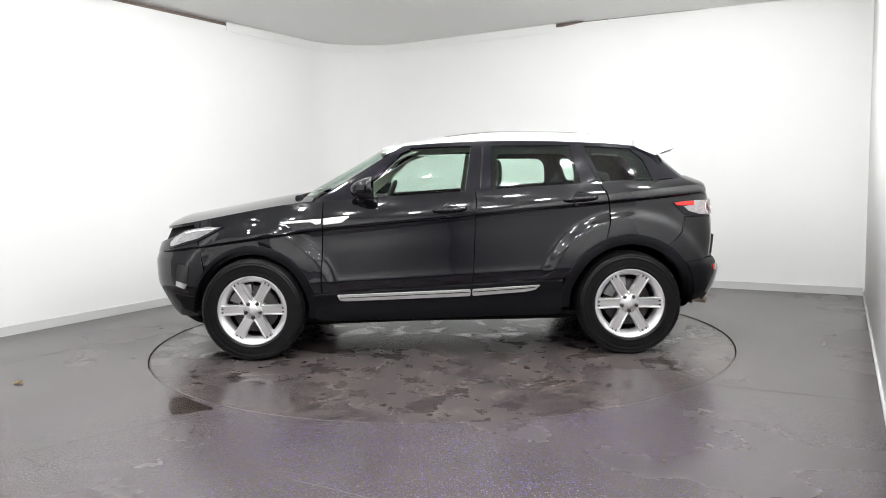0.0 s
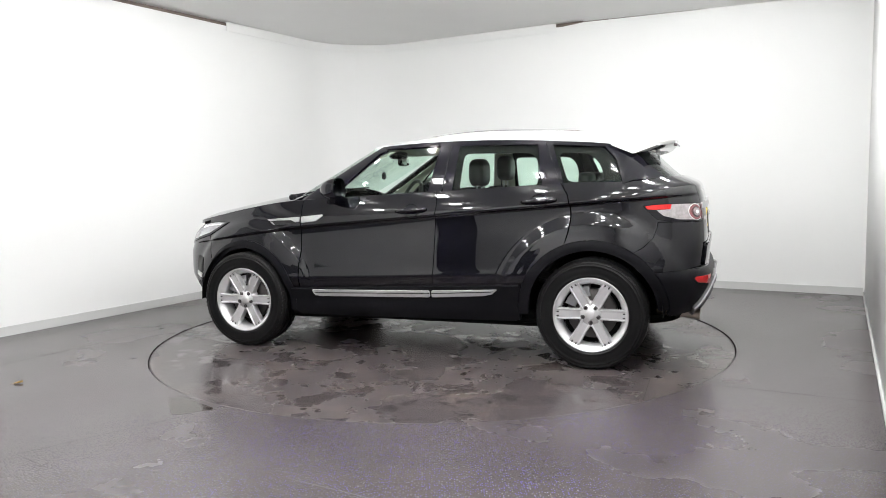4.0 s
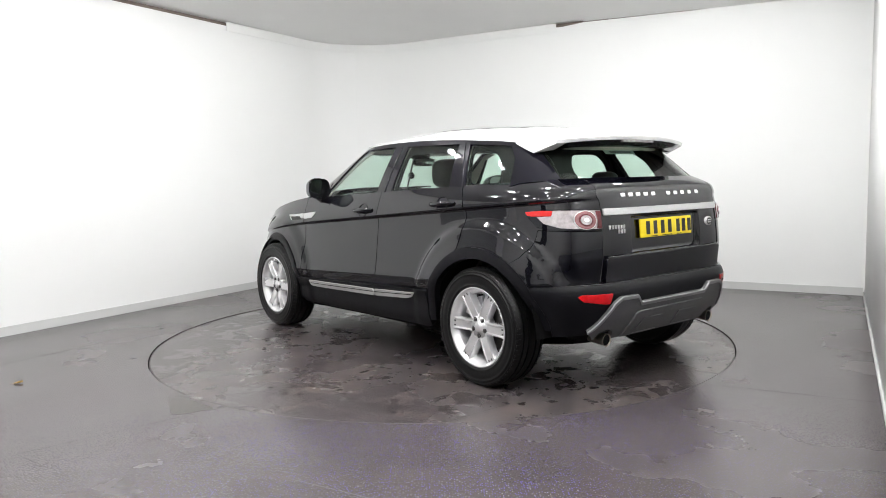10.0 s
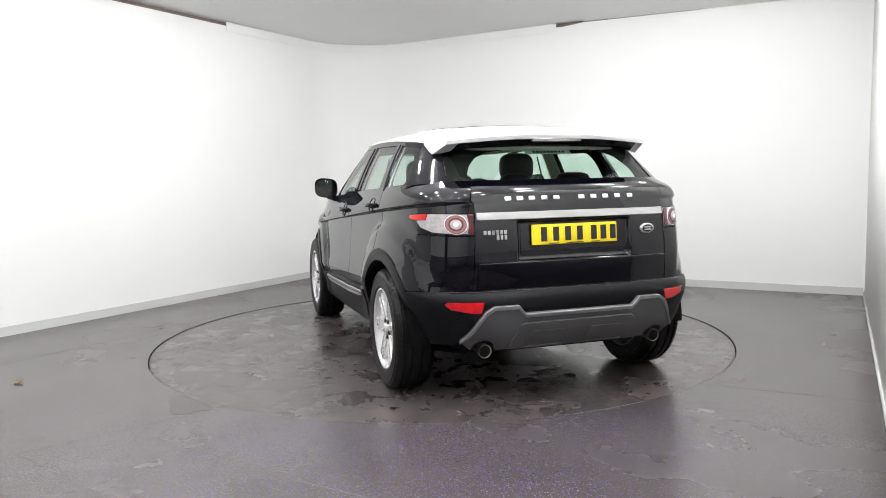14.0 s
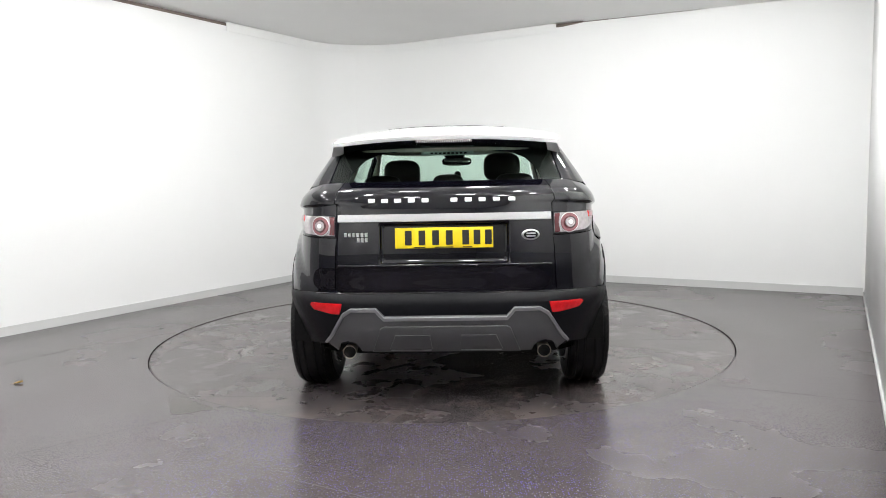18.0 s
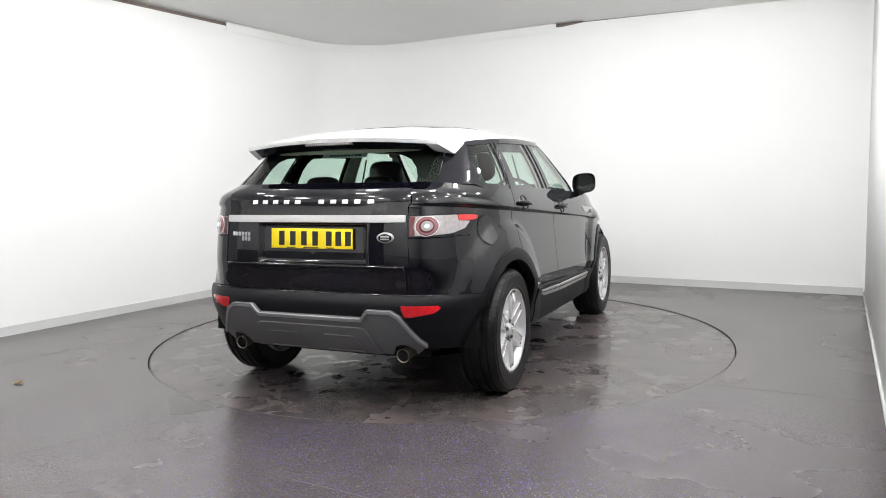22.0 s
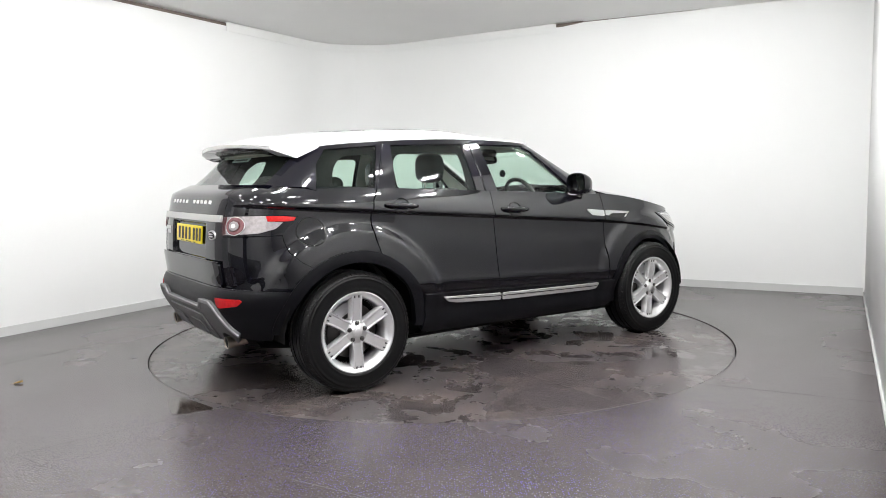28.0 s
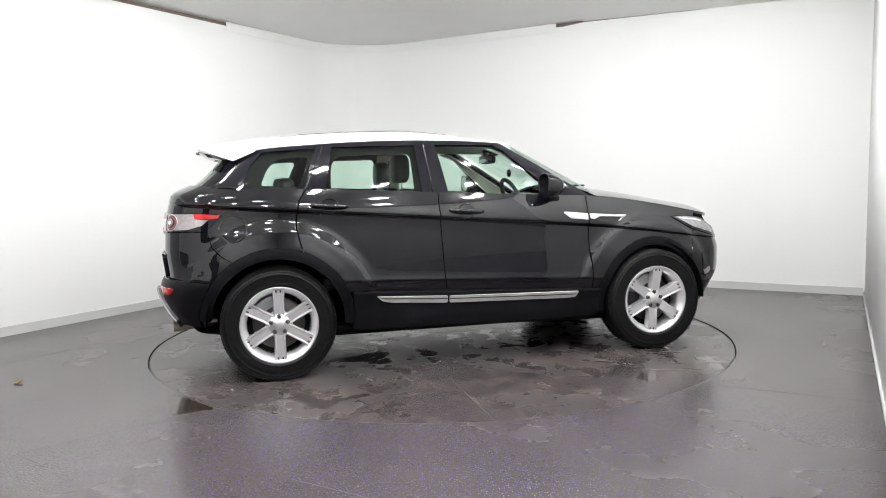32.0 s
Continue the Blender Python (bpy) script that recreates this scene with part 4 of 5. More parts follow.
    # sills
    o = [on_side(x, sill_z(x)) for x in np.linspace(0.90, -0.86, 22)]
    o += [on_side(x, z) for x, z in ((-0.845, 0.40), (-0.86, 0.31), (-0.80, 0.295), (-0.2, 0.285), (0.4, 0.278), (0.84, 0.275), (0.885, 0.30), (0.875, 0.38))]
    pair("sill", o, body, PLASTIC, "black plastic sill cladding", off=0.018, rim=0.04)
    for pts, nm in (([(0.735, 0.464), (0.712, 0.426), (0.66, 0.421), (-0.21, 0.441), (-0.21, 0.487)], "sill_trim"), ([(-0.226, 0.488), (-0.226, 0.442), (-0.60, 0.466), (-0.665, 0.480), (-0.712, 0.510)], "sill_trim")):
        pair(nm, chart(pts, 0.05, 0.012), body, SILVER, "brushed silver sill strip", off=0.028, rim=0.012, gap=0)
    # wheel arch trims
    for cx, (r0, r1), a0, a1 in ((WHEEL_X, ARCH_F, -6, 189), (-WHEEL_X, ARCH_R, -2, 176)):
        for flip in (L, R):
            part("wheel_arch_trim", ribbon([on_side(x, z) for x, z in arc(cx, WHEEL_Z, r0, a0, a1, 56)], [on_side(x, z) for x, z in arc(cx, WHEEL_Z, r1, a0, a1, 56)], body, 0.008, 0.05, 0.012, 4, flip, swell=0.003), PLASTIC, car, "black plastic wheel arch edge")
    # dark inner shell with the wheel openings
    bm = bmesh.new()
    nu, nv = 110, 26
    grid = {}
    for s in (1, -1):
        for i in range(nu + 1):
            for j in range(nv + 1):
                p = body(U_END * i / nu, lerp(0.25, V_BELT - 0.015, j / nv))
                grid[s, i, j] = bm.verts.new((p.x * 0.985, s * p.y * 0.965, p.z))
        for i in range(nu):
            for j in range(nv):
                q = [grid[s, i, j], grid[s, i + 1, j], grid[s, i + 1, j + 1], grid[s, i, j + 1]]
                c = sum((v.co for v in q), Vector()) / 4
                if any(math.hypot(c.x - wx, c.z - WHEEL_Z) < rr + 0.085 for wx, rr in ((WHEEL_X, ARCH_F[0]), (-WHEEL_X, ARCH_R[0]))) and abs(c.y) > 0.45:
                    continue
                bm.faces.new(q)
    for i in range(nu):
        bm.faces.new((grid[1, i, 0], grid[1, i + 1, 0], grid[-1, i + 1, 0], grid[-1, i, 0]))
    for v in [v for v in bm.verts if not v.link_faces]:
        bm.verts.remove(v)
    bmesh.ops.remove_doubles(bm, verts=bm.verts, dist=1e-5)
    part("inner_shell", bm, DARK, car, "dark inner body behind the panels")
    for cx, rr in ((WHEEL_X, ARCH_F[0] + 0.03), (-WHEEL_X, ARCH_R[0] + 0.03)):
        for s in (1, -1):
            bm = bmesh.new()
            pr = arc(cx, WHEEL_Z, rr, -2, 182, 28)
            a = [bm.verts.new((x, s * 0.50, z)) for x, z in pr]
            b = [bm.verts.new((x, s * 0.885, z)) for x, z in pr]
            for i in range(len(pr) - 1):
                bm.faces.new((a[i], a[i + 1], b[i + 1], b[i]))
            bm.faces.new(a)
            part("wheel_liner", bm, DARK, car, "dark wheel arch liner")
    # floor pan
    part("floor_pan", box((-1.0, -0.80, 0.24), (1.0, 0.80, 0.30), bevel=0.02), DARK, car)
    # --- bonnet ---
    def roof_side(x):
        return 0.006 + 0.032 * smoothstep(-0.5, -1.30, x)

    def cap(surface_edge, us, crown, lift=0.0, rows=14, drop=0.0, scale=1.0, fade=0.0, side=None):
        bm = bmesh.new()
        rr = []
        for u in us:
            p = surface_edge(u)
            h = crown * min(1.0, max(0.0, p.y) / 0.55) ** 1.2 * (1 - fade * smoothstep(-0.5, 0.43, p.x))
            up = side(p.x) if side else 0.0
            h = max(0.0, h - up)
            rr.append([bm.verts.new((p.x, p.y * scale * t, p.z + lift + up + h * (1 - abs(t) ** 2.4) - drop)) for t in np.linspace(1, -1, rows * 2 + 1)])
        for a, b in zip(rr, rr[1:]):
            for k in range(len(a) - 1):
                bm.faces.new((a[k], a[k + 1], b[k + 1], b[k]))
        bmesh.ops.remove_doubles(bm, verts=bm.verts, dist=1e-5)
        bmesh.ops.recalc_face_normals(bm, faces=bm.faces)
        if sum(f.normal.z for f in bm.faces) < 0:
            bmesh.ops.reverse_faces(bm, faces=bm.faces)
        return bm

    def rimmed(bm, depth=0.012):
        edges = [e for e in bm.edges if len(e.link_faces) == 1]
        for e in edges:
            e.smooth = False
        out = bmesh.ops.extrude_edge_only(bm, edges=edges)
        for g in out["geom"]:
            if isinstance(g, bmesh.types.BMVert):
                g.co.z -= depth
        return bm
    u_cowl = on_side(0.90, belt_z(0.90))[0]
    part("bonnet", rimmed(cap(lambda u: body(u, V_BELT) + Vector((0, -0.004, 0.002)), np.linspace(u_cowl, U_END - 0.0005, 46), 0.074), 0.02), PAINT, car)
    part("cowl", box((0.72, -0.70, 1.08), (1.10, 0.70, 1.115), bevel=0.01), PLASTIC, car, "black scuttle panel below the windscreen")
    # --- glasshouse ---
    def frame_piece(name, pts, material=PIANO, off=0.0, label=""):
        pair(name, [on_upper(x, min(z, roof_z(x) + 0.004)) for x, z in finer(pts, 0.05)], upper, material, label, off=off, rim=0.02, gap=0.0, du=0.03, dv=0.08)
    frame_piece("a_pillar", [(0.90, 1.105), (0.875, 1.135), (0.262, 1.503), (0.20, 1.500), (0.205, 1.476), (0.264, 1.452), (0.400, 1.325), (0.595, 1.140), (0.645, 1.105)])
    frame_piece("roof_rail", [(0.262, 1.506), (0.0, 1.53), (-0.4, 1.54), (-0.9, 1.53), (-1.40, 1.50), (-1.44, 1.452), (-1.0, 1.483), (-0.6, 1.490), (-0.25, 1.494), (0.05, 1.492), (0.20, 1.490)])
    frame_piece("b_pillar", [(-0.242, 1.496), (-0.386, 1.494), (-0.366, 1.165), (-0.186, 1.155)])
    frame_piece("c_pillar", [(-0.945, 1.486), (-1.045, 1.486), (-1.150, 1.205), (-1.006, 1.200)])
    pair("front_window", glass_poly([(0.622, 1.118), (0.415, 1.318), (0.274, 1.450), (0.195, 1.486), (-0.244, 1.495), (-0.190, 1.160)], 0.02), upper, GLASS, "green-tinted door glass", off=-0.006, rim=0, gap=0)
    pair("rear_window", glass_poly([(-0.384, 1.494), (-0.950, 1.484), (-0.995, 1.389), (-1.010, 1.205), (-0.362, 1.170)], 0.02), upper, GLASS, "green-tinted door glass", off=-0.006, rim=0, gap=0)
    pair("quarter_window", glass_poly([(-1.050, 1.480), (-1.395, 1.458), (-1.475, 1.372), (-1.525, 1.220), (-1.152, 1.210)], 0.03), upper, GLASS, "green-tinted fixed rear side glass", off=-0.006, rim=0, gap=0)
    # d pillar wraps round to the rear screen
    front_edge = [on_upper(x, z) for x, z in ((-1.518, 1.206), (-1.520, 1.225), (-1.470, 1.372), (-1.390, 1.458), (-1.350, 1.472))]
    back_edge = [on_upper_rear(y, t) for y, t in ((0.612, 0.98), (0.624, 0.7), (0.642, 0.35), (0.656, 0.03), (0.656, 0.0))]
    pair("d_pillar", front_edge + [(lerp(front_edge[-1][0], back_edge[0][0], k / 4), 0.985) for k in (1, 2, 3)] + back_edge + [(lerp(back_edge[-1][0], front_edge[0][0], k / 5), 0.0) for k in (1, 2, 3, 4)], upper, PIANO, "gloss black rear pillar", off=0.0, rim=0.02, gap=0.0, du=0.02, dv=0.06)
    o = [(0.0, 0.0), (0.0, 0.97)] + [on_upper_rear(y, 0.97) for y in (0.15, 0.3, 0.45, 0.52, 0.57, 0.606)] + [on_upper_rear(y, t) for y, t in ((0.618, 0.7), (0.636, 0.35), (0.650, 0.03), (0.650, 0.0))] + [on_upper_rear(y, 0.0) for y in (0.58, 0.45, 0.3, 0.15)]
    part("rear_screen", skin(o, upper, -0.004, 0, 0.05, 0.1, both=True), GLASS, car, "green-tinted rear screen")
    for flip in (L, R):
        inner = [on_upper_rear(y, t) for y, t in ((0.545, 0.02), (0.535, 0.25), (0.505, 0.50), (0.455, 0.72), (0.38, 0.86), (0.25, 0.93), (0.001, 0.95))]
        outer = [on_upper_rear(y, t) for y, t in ((0.652, 0.01), (0.640, 0.35), (0.630, 0.55), (0.620, 0.75), (0.60, 0.975), (0.30, 0.985), (0.001, 0.985))]
        part("screen_border", ribbon(inner, outer, upper, -0.012, 0.0, 0.0, 3, flip), LINING, car, "dark border inside the rear screen")
    ue = B_LEN
    o = [(ue, 0.0)] + [on_upper_front(y, 0.0) for y in (0.15, 0.3, 0.45, 0.6, 0.68)] + [on_upper_front(y, t) for y, t in ((0.66, 0.5), (0.60, 0.985))] + [on_upper_front(y, 0.985) for y in (0.45, 0.3, 0.15)] + [(ue, 0.985)]
    part("windscreen", skin(o, upper, -0.004, 0, 0.05, 0.1, both=True), GLASS, car, "green-tinted windscreen")
    # roof
    roof_us = np.linspace(0.004, B_LEN - 0.004, 90)
    part("roof", rimmed(cap(lambda u: upper(u, 1.0) + Vector((0, 0.004, 0.0)), roof_us, 0.098, fade=0.62, side=roof_side), 0.040), ROOFW, car, "glossy white painted roof")
    part("headlining", cap(lambda u: upper(u, 0.97), roof_us, 0.075, lift=-0.02, scale=0.97, fade=0.6), TRIM_IN, car, "pale fabric headlining")
    bm = bmesh.new()
    rr = []
    for x in np.linspace(-1.16, -0.05, 24):
        x0 = (x + 0.62) / (1.02 if x < -0.62 else 1.06)
        q = upper(float(np.interp(x0, BX, BU)), 1.0)
        up = roof_side(x)
        h = 0.098 * min(1.0, q.y / 0.55) ** 1.2 * (1 - 0.62 * smoothstep(-0.5, 0.43, x)) - up
        rr.append([bm.verts.new((x, y, q.z + up + h * (1 - abs(y / (q.y + 0.004)) ** 2.4) + 0.0018)) for y in np.linspace(0.38, -0.38, 21)])
    for a, b in zip(rr, rr[1:]):
        for k in range(len(a) - 1):
            bm.faces.new((a[k], a[k + 1], b[k + 1], b[k]))
    bmesh.ops.recalc_face_normals(bm, faces=bm.faces)
    if sum(f.normal.z for f in bm.faces) < 0:
        bmesh.ops.reverse_faces(bm, faces=bm.faces)
    part("roof_glass", rimmed(bm, 0.006), PIANO, car, "dark fixed glass panel in the roof")
    build_spoiler(car)
    build_tail(car)
    build_side_details(car)
    build_cabin(car)
    for s in (1, -1):
        for x in (WHEEL_X, -WHEEL_X):
            tyre_and_wheel(car, x, s, 0 if s > 0 else (30 if x < 0 else 24))
    return car


def build_spoiler(car):
    bm = bmesh.new()
    rows = []
    n = 32
    for i in range(n + 1):
        t = -1 + 2 * i / n
        a = abs(t)
        y = 0.676 * t
        front = Vector((-1.385 - 0.030 * smoothstep(0.80, 1.0, a), y, 1.510 + 0.066 * (1 - a ** 2.4)))
        back = Vector((-1.820 + 0.100 * a ** 2.5, y * 0.94, 1.502 - 0.030 * a ** 2))
        mid = front.lerp(back, 0.5) + Vector((0, 0, 0.010 * (1 - 0.5 * a)))
        fin = smoothstep(0.80, 1.0, a)
        lip = back + Vector((0.006, 0, -0.020))
        under = Vector((lerp(back.x + 0.035, -1.570, fin), lerp(back.y, y * 0.998, fin), lerp(back.z - 0.045, 1.402, fin)))
        root = Vector((lerp(-1.56, -1.43, fin), y, lerp(1.455, 1.462, fin)))
        rows.append([bm.verts.new(p) for p in (front, front.lerp(mid, 0.55) + Vector((0, 0, 0.004)), mid, mid.lerp(back, 0.55) + Vector((0, 0, 0.003)), back, lip, under, root)])
    for a, b in zip(rows, rows[1:]):
        for k in range(len(a) - 1):
            bm.faces.new((a[k], a[k + 1], b[k + 1], b[k]))
    bm.faces.new(rows[0]), bm.faces.new(rows[-1])
    bmesh.ops.recalc_face_normals(bm, faces=bm.faces)
    sp = part("spoiler", sharpen(bm, 40), ROOFW, car, "white roof spoiler over the rear screen")
    # black underside and the high stop lamp
    bm = bmesh.new()
    rows = []
    for i in range(41):
        t = 0.90 * (-1 + 2 * i / 40)
        a = abs(t)
        y = 0.676 * t
        fin = smoothstep(0.80, 1.0, a)
        back = Vector((-1.820 + 0.100 * a ** 2.5, y * 0.94, 1.502 - 0.030 * a ** 2))
        lip = back + Vector((0.002, 0, -0.022))
        under = Vector((lerp(back.x + 0.031, -1.574, fin), lerp(back.y, y * 0.998, fin), lerp(back.z - 0.050, 1.397, fin)))
        root = Vector((lerp(-1.56, -1.50, fin), y, lerp(1.448, 1.424, fin)))
        rows.append([bm.verts.new(p) for p in (lip, under, under.lerp(root, 0.5) + Vector((0, 0, -0.012 * (1 - fin))), root)])
    for a, b in zip(rows, rows[1:]):
        for k in range(3):
            bm.faces.new((a[k], a[k + 1], b[k + 1], b[k]))
    bmesh.ops.recalc_face_normals(bm, faces=bm.faces)
    part("spoiler_underside", bm, PIANO, sp, "gloss black spoiler underside")
    bm = bmesh.new()
    box_into(bm, (-1.8235, -0.155, 1.4615), (-1.79, 0.155, 1.4795), bevel=0.005)
    lamp = part("stop_lamp", bm, STOPL, sp, "clear ribbed high stop lamp")
    for k in range(24):
        part("rib", box((-1.8250, -0.146 + 0.0125 * k, 1.4645), (-1.8225, -0.1415 + 0.0125 * k, 1.4765)), ALLOYD, lamp, smooth=False)


def blob(c, r, p=2.6, n=24, m=16):
    """A rounded lump: superellipsoid with half sizes r round c."""
    bm = bmesh.new()
    def pw(v, e):
        return math.copysign(abs(v) ** e, v)
    rows = []
    for i in range(m + 1):
        b = -math.pi / 2 + math.pi * i / m
        rows.append([bm.verts.new((c[0] + r[0] * pw(math.cos(b), 2 / p) * pw(math.cos(2 * math.pi * k / n), 2 / p), c[1] + r[1] * pw(math.cos(b), 2 / p) * pw(math.sin(2 * math.pi * k / n), 2 / p), c[2] + r[2] * pw(math.sin(b), 2 / p))) for k in range(n)])
    for a, b in zip(rows, rows[1:]):
        for k in range(n):
            bm.faces.new((a[k], a[(k + 1) % n], b[(k + 1) % n], b[k]))
    bmesh.ops.remove_doubles(bm, verts=bm.verts, dist=1e-5)
    bmesh.ops.recalc_face_normals(bm, faces=bm.faces)
    return bm


def circle_on(surface_at, cx, cz, r, n=28, squash=1.0):
    return [surface_at(cx + r * math.cos(2 * math.pi * k / n), cz + r * squash * math.sin(2 * math.pi * k / n)) for k in range(n)]


def half_sheet(pts, off, rim, material, name, parent, label="", step=0.03):
    """A sheet on the tail, symmetrical about the middle, from the outline (y, z) of its left half."""
    o = [(0.0 if y <= 0.001 else on_rear(y, z)[0], on_rear(max(y, 0.0), z)[1]) for y, z in finer(pts, step)]
    return part(name, skin(o, body, off, rim, 0.035, 0.03, both=True), material, parent, label)


def build_tail(car):
    # lower tailgate stands proud under the plate
    half_sheet([(0.0, 0.668), (0.0, 0.808), (0.555, 0.806), (0.568, 0.795), (0.570, 0.668)], 0.022, 0.03, PAINT, "tailgate_step", car)
    def edge_roll(name, pts, off, r, material, label):
        """A rounded edge along a line (y, z) of the tail."""
        path = []
        for y, z in pts:
            u, v = on_rear(abs(y), z)
            p, e = body(u, v), 0.002
            n = (body(u, v + e) - body(u, v - e)).cross(body(u + e, v) - body(max(u - e, 0.0), v))
            n = n.normalized() if n.length > 1e-9 else Vector((-1, 0, 0))
            if n.x > 0:
                n = -n
            p = p + n * off
            path.append((p.x, math.copysign(p.y, y) if abs(y) > 1e-6 else 0.0, p.z))
        part(name, tube(path, r, 8), material, car, label)
    ys = [0.566 - 1.132 * k / 24 for k in range(25)]
    edge_roll("step_edge", [(y, 0.807) for y in ys], 0.016, 0.007, PAINT, "rounded upper edge of the tailgate step")
    edge_roll("bumper_edge", [(y, 0.646) for y in [0.70 - 1.40 * k / 28 for k in range(29)]], 0.013, 0.007, PAINT, "rounded upper edge of the bumper")
    half_sheet([(0.0, 1.040), (0.0, 1.076), (0.566, 1.076), (0.566, 1.040)], 0.014, 0.02, BAR, "tailgate_bar", car, "wide brushed silver bar above the plate")
    # plate with its characters as plain bars
    def tail_x(y, z):
        u, v = on_rear(y, z)
        return body(u, v).x
    px = tail_x(0.0, 0.95) - 0.012
    tilt = Matrix.Translation((px, 0, 0.950)) @ Matrix.Rotation(radians(4), 4, "Y")
    half_sheet([(0.0, 0.835), (0.0, 1.020), (0.318, 1.020), (0.322, 0.845), (0.315, 0.835)], 0.003, 0.004, PAINT, "plate_recess", car, "shallow recess round the number plate")
    plate = part("number_plate", box((-0.012, -0.262, -0.0555), (-0.0005, 0.262, 0.0555), tilt, bevel=0.004), YELLOW, car, "yellow reflective number plate")
    for y in (0.190, 0.117, 0.044, -0.029, -0.116, -0.176, -0.236):
        part("plate_mark", box((-0.0142, y - 0.018, -0.038), (-0.0118, y + 0.018, 0.040), tilt, bevel=0.001, seg=1), INK, plate, "plain black bar", smooth=False)
    for y0, y1 in ((0.10, 0.16), (-0.05, 0.05), (-0.15, -0.10)):
        part("plate_mark", box((-0.0132, y0, -0.0525), (-0.0118, y1, -0.0475), tilt), INK, plate, "small dark bar", smooth=False)
    # plain silver bars where the maker's lettering stands
    for y in (0.386, 0.316, 0.246, 0.172, 0.098, -0.056, -0.132, -0.206, -0.282, -0.364):
        u, v = on_rear(abs(y), 1.150)
        p = body(u, v)
        m = Matrix.Translation((p.x, y, 1.150)) @ Matrix.Rotation(radians(16), 4, "Y") @ Matrix.Rotation(-0.12 * y / 0.4, 4, "Z")
        bm = box((-0.005, -0.0185, -0.0115), (0.003, 0.0185, 0.0115), m, bevel=0.003, seg=1)
        part("lettering_bar", bm, BRIGHT, car, "bright silver mark", smooth=False)
    for y0, y1, z, h in ((0.405, 0.540, 0.972, 0.011), (0.405, 0.470, 0.945, 0.012)):
        n = 6 if y1 - y0 > 0.1 else 3
        for k in range(n):
            a, b = lerp(y0, y1, k / n) + 0.003, lerp(y0, y1, (k + 1) / n) - 0.004
            p = body(*on_rear((a + b) / 2, z))
            part("model_bar", box((p.x - 0.004, a, z - h), (p.x + 0.008, b, z + h), bevel=0.001, seg=1), CHROME, car, "small silver mark", smooth=False)
    # oval badge
    p = body(*on_rear(0.46, 0.960))
    m = Matrix.Translation((p.x, -0.460, 0.960)) @ Matrix.Rotation(math.pi / 2 + radians(7), 4, "Z")
    bm = lathe([(0.0001, 0.008), (0.040, 0.008), (0.048, 0.005), (0.049, -0.006)], 40)
    bm.transform(m @ Matrix.Diagonal((1, 1, 0.60, 1)))
    badge = part("badge", bm, CHROME, car, "oval silver badge")
    bm = lathe([(0.0001, 0.0100), (0.036, 0.0100), (0.038, 0.0075)], 40)
    bm.transform(m @ Matrix.Diagonal((1, 1, 0.56, 1)))
    part("badge_field", bm, PLASTIC, badge, "dark green-black badge field")
    for dz, w in ((0.007, 0.024), (-0.007, 0.024)):
        part("badge_bar", box((-w, 0.0100, dz - 0.004), (w, 0.0118, dz + 0.004), m), CHROME, badge, smooth=False)
    # lamps wrap the corner
    for flip in (False, True):
        sgn = -1 if flip else 1
        top = [on_rear(0.580, 1.076), on_rear(0.66, 1.077), on_rear(0.72, 1.078)] + [on_side(x, z) for x, z in ((-1.80, 1.078), (-1.72, 1.074), (-1.650, 1.066))]
        low = [on_side(x, z) for x, z in ((-1.680, 1.030), (-1.735, 0.978), (-1.80, 0.966))] + [on_rear(0.72, 0.962), on_rear(0.66, 0.960), on_rear(0.580, 0.960)]
        lamp = part("tail_lamp", skin(gap_in(top + low, 0.001), body, 0.003, 0.02, 0.02, 0.02, flip=flip), PIANO, car, "wrap-round tail lamp with red and clear lenses")
        def bit(name, pts, material, off, label=""):
            part(name, skin(pts, body, off, 0.008, 0.015, 0.015, flip=flip), material, lamp, label)
        bit("clear_lens", [on_rear(0.588, 1.068), on_rear(0.66, 1.070), on_rear(0.72, 1.071)] + [on_side(x, z) for x, z in ((-1.870, 1.071), (-1.820, 1.071), (-1.814, 1.040), (-1.735, 1.034), (-1.775, 1.000), (-1.862, 0.976))] + [on_rear(0.72, 0.972), on_rear(0.66, 0.969), on_rear(0.588, 0.968)], CLEARL, 0.008, "clear lamp lens")
        bit("red_lens", [on_side(x, z) for x, z in ((-1.817, 1.070), (-1.78, 1.070), (-1.72, 1.067), (-1.664, 1.061), (-1.676, 1.044), (-1.706, 1.040), (-1.811, 1.042))], REDL, 0.011, "red lamp lens")
        bit("ring_rim", circle_on(on_rear, 0.668, 1.018, 0.052), CHROME, 0.010, "thin bright rim of the round lens")
        bit("red_ring", circle_on(on_rear, 0.668, 1.018, 0.048), REDR, 0.012, "round red ribbed lens")
        bit("inner_ring", circle_on(on_rear, 0.668, 1.018, 0.033), REDD, 0.0135, "deep red inner ring")
        bit("bulb_lens", circle_on(on_rear, 0.668, 1.018, 0.025), CLEARL, 0.018, "round clear centre lens")
        bit("bulb", circle_on(on_rear, 0.668, 1.018, 0.011, 16), BRIGHT, 0.021, "pale bulb in the centre")
        bit("red_band", [on_rear(0.588, 1.066), on_rear(0.615, 1.067), on_rear(0.607, 1.018), on_rear(0.615, 0.971), on_rear(0.588, 0.970)], REDD, 0.0115)
        # reflector in the bumper
        part("bumper_reflector", skin([on_rear(y, z) for y, z in finer([(0.552, 0.602), (0.720, 0.603), (0.732, 0.594), (0.706, 0.571), (0.60, 0.553), (0.566, 0.553)], 0.03)], body, 0.020, 0.01, 0.02, 0.02, flip=flip), REDM, car, "red bumper reflector")
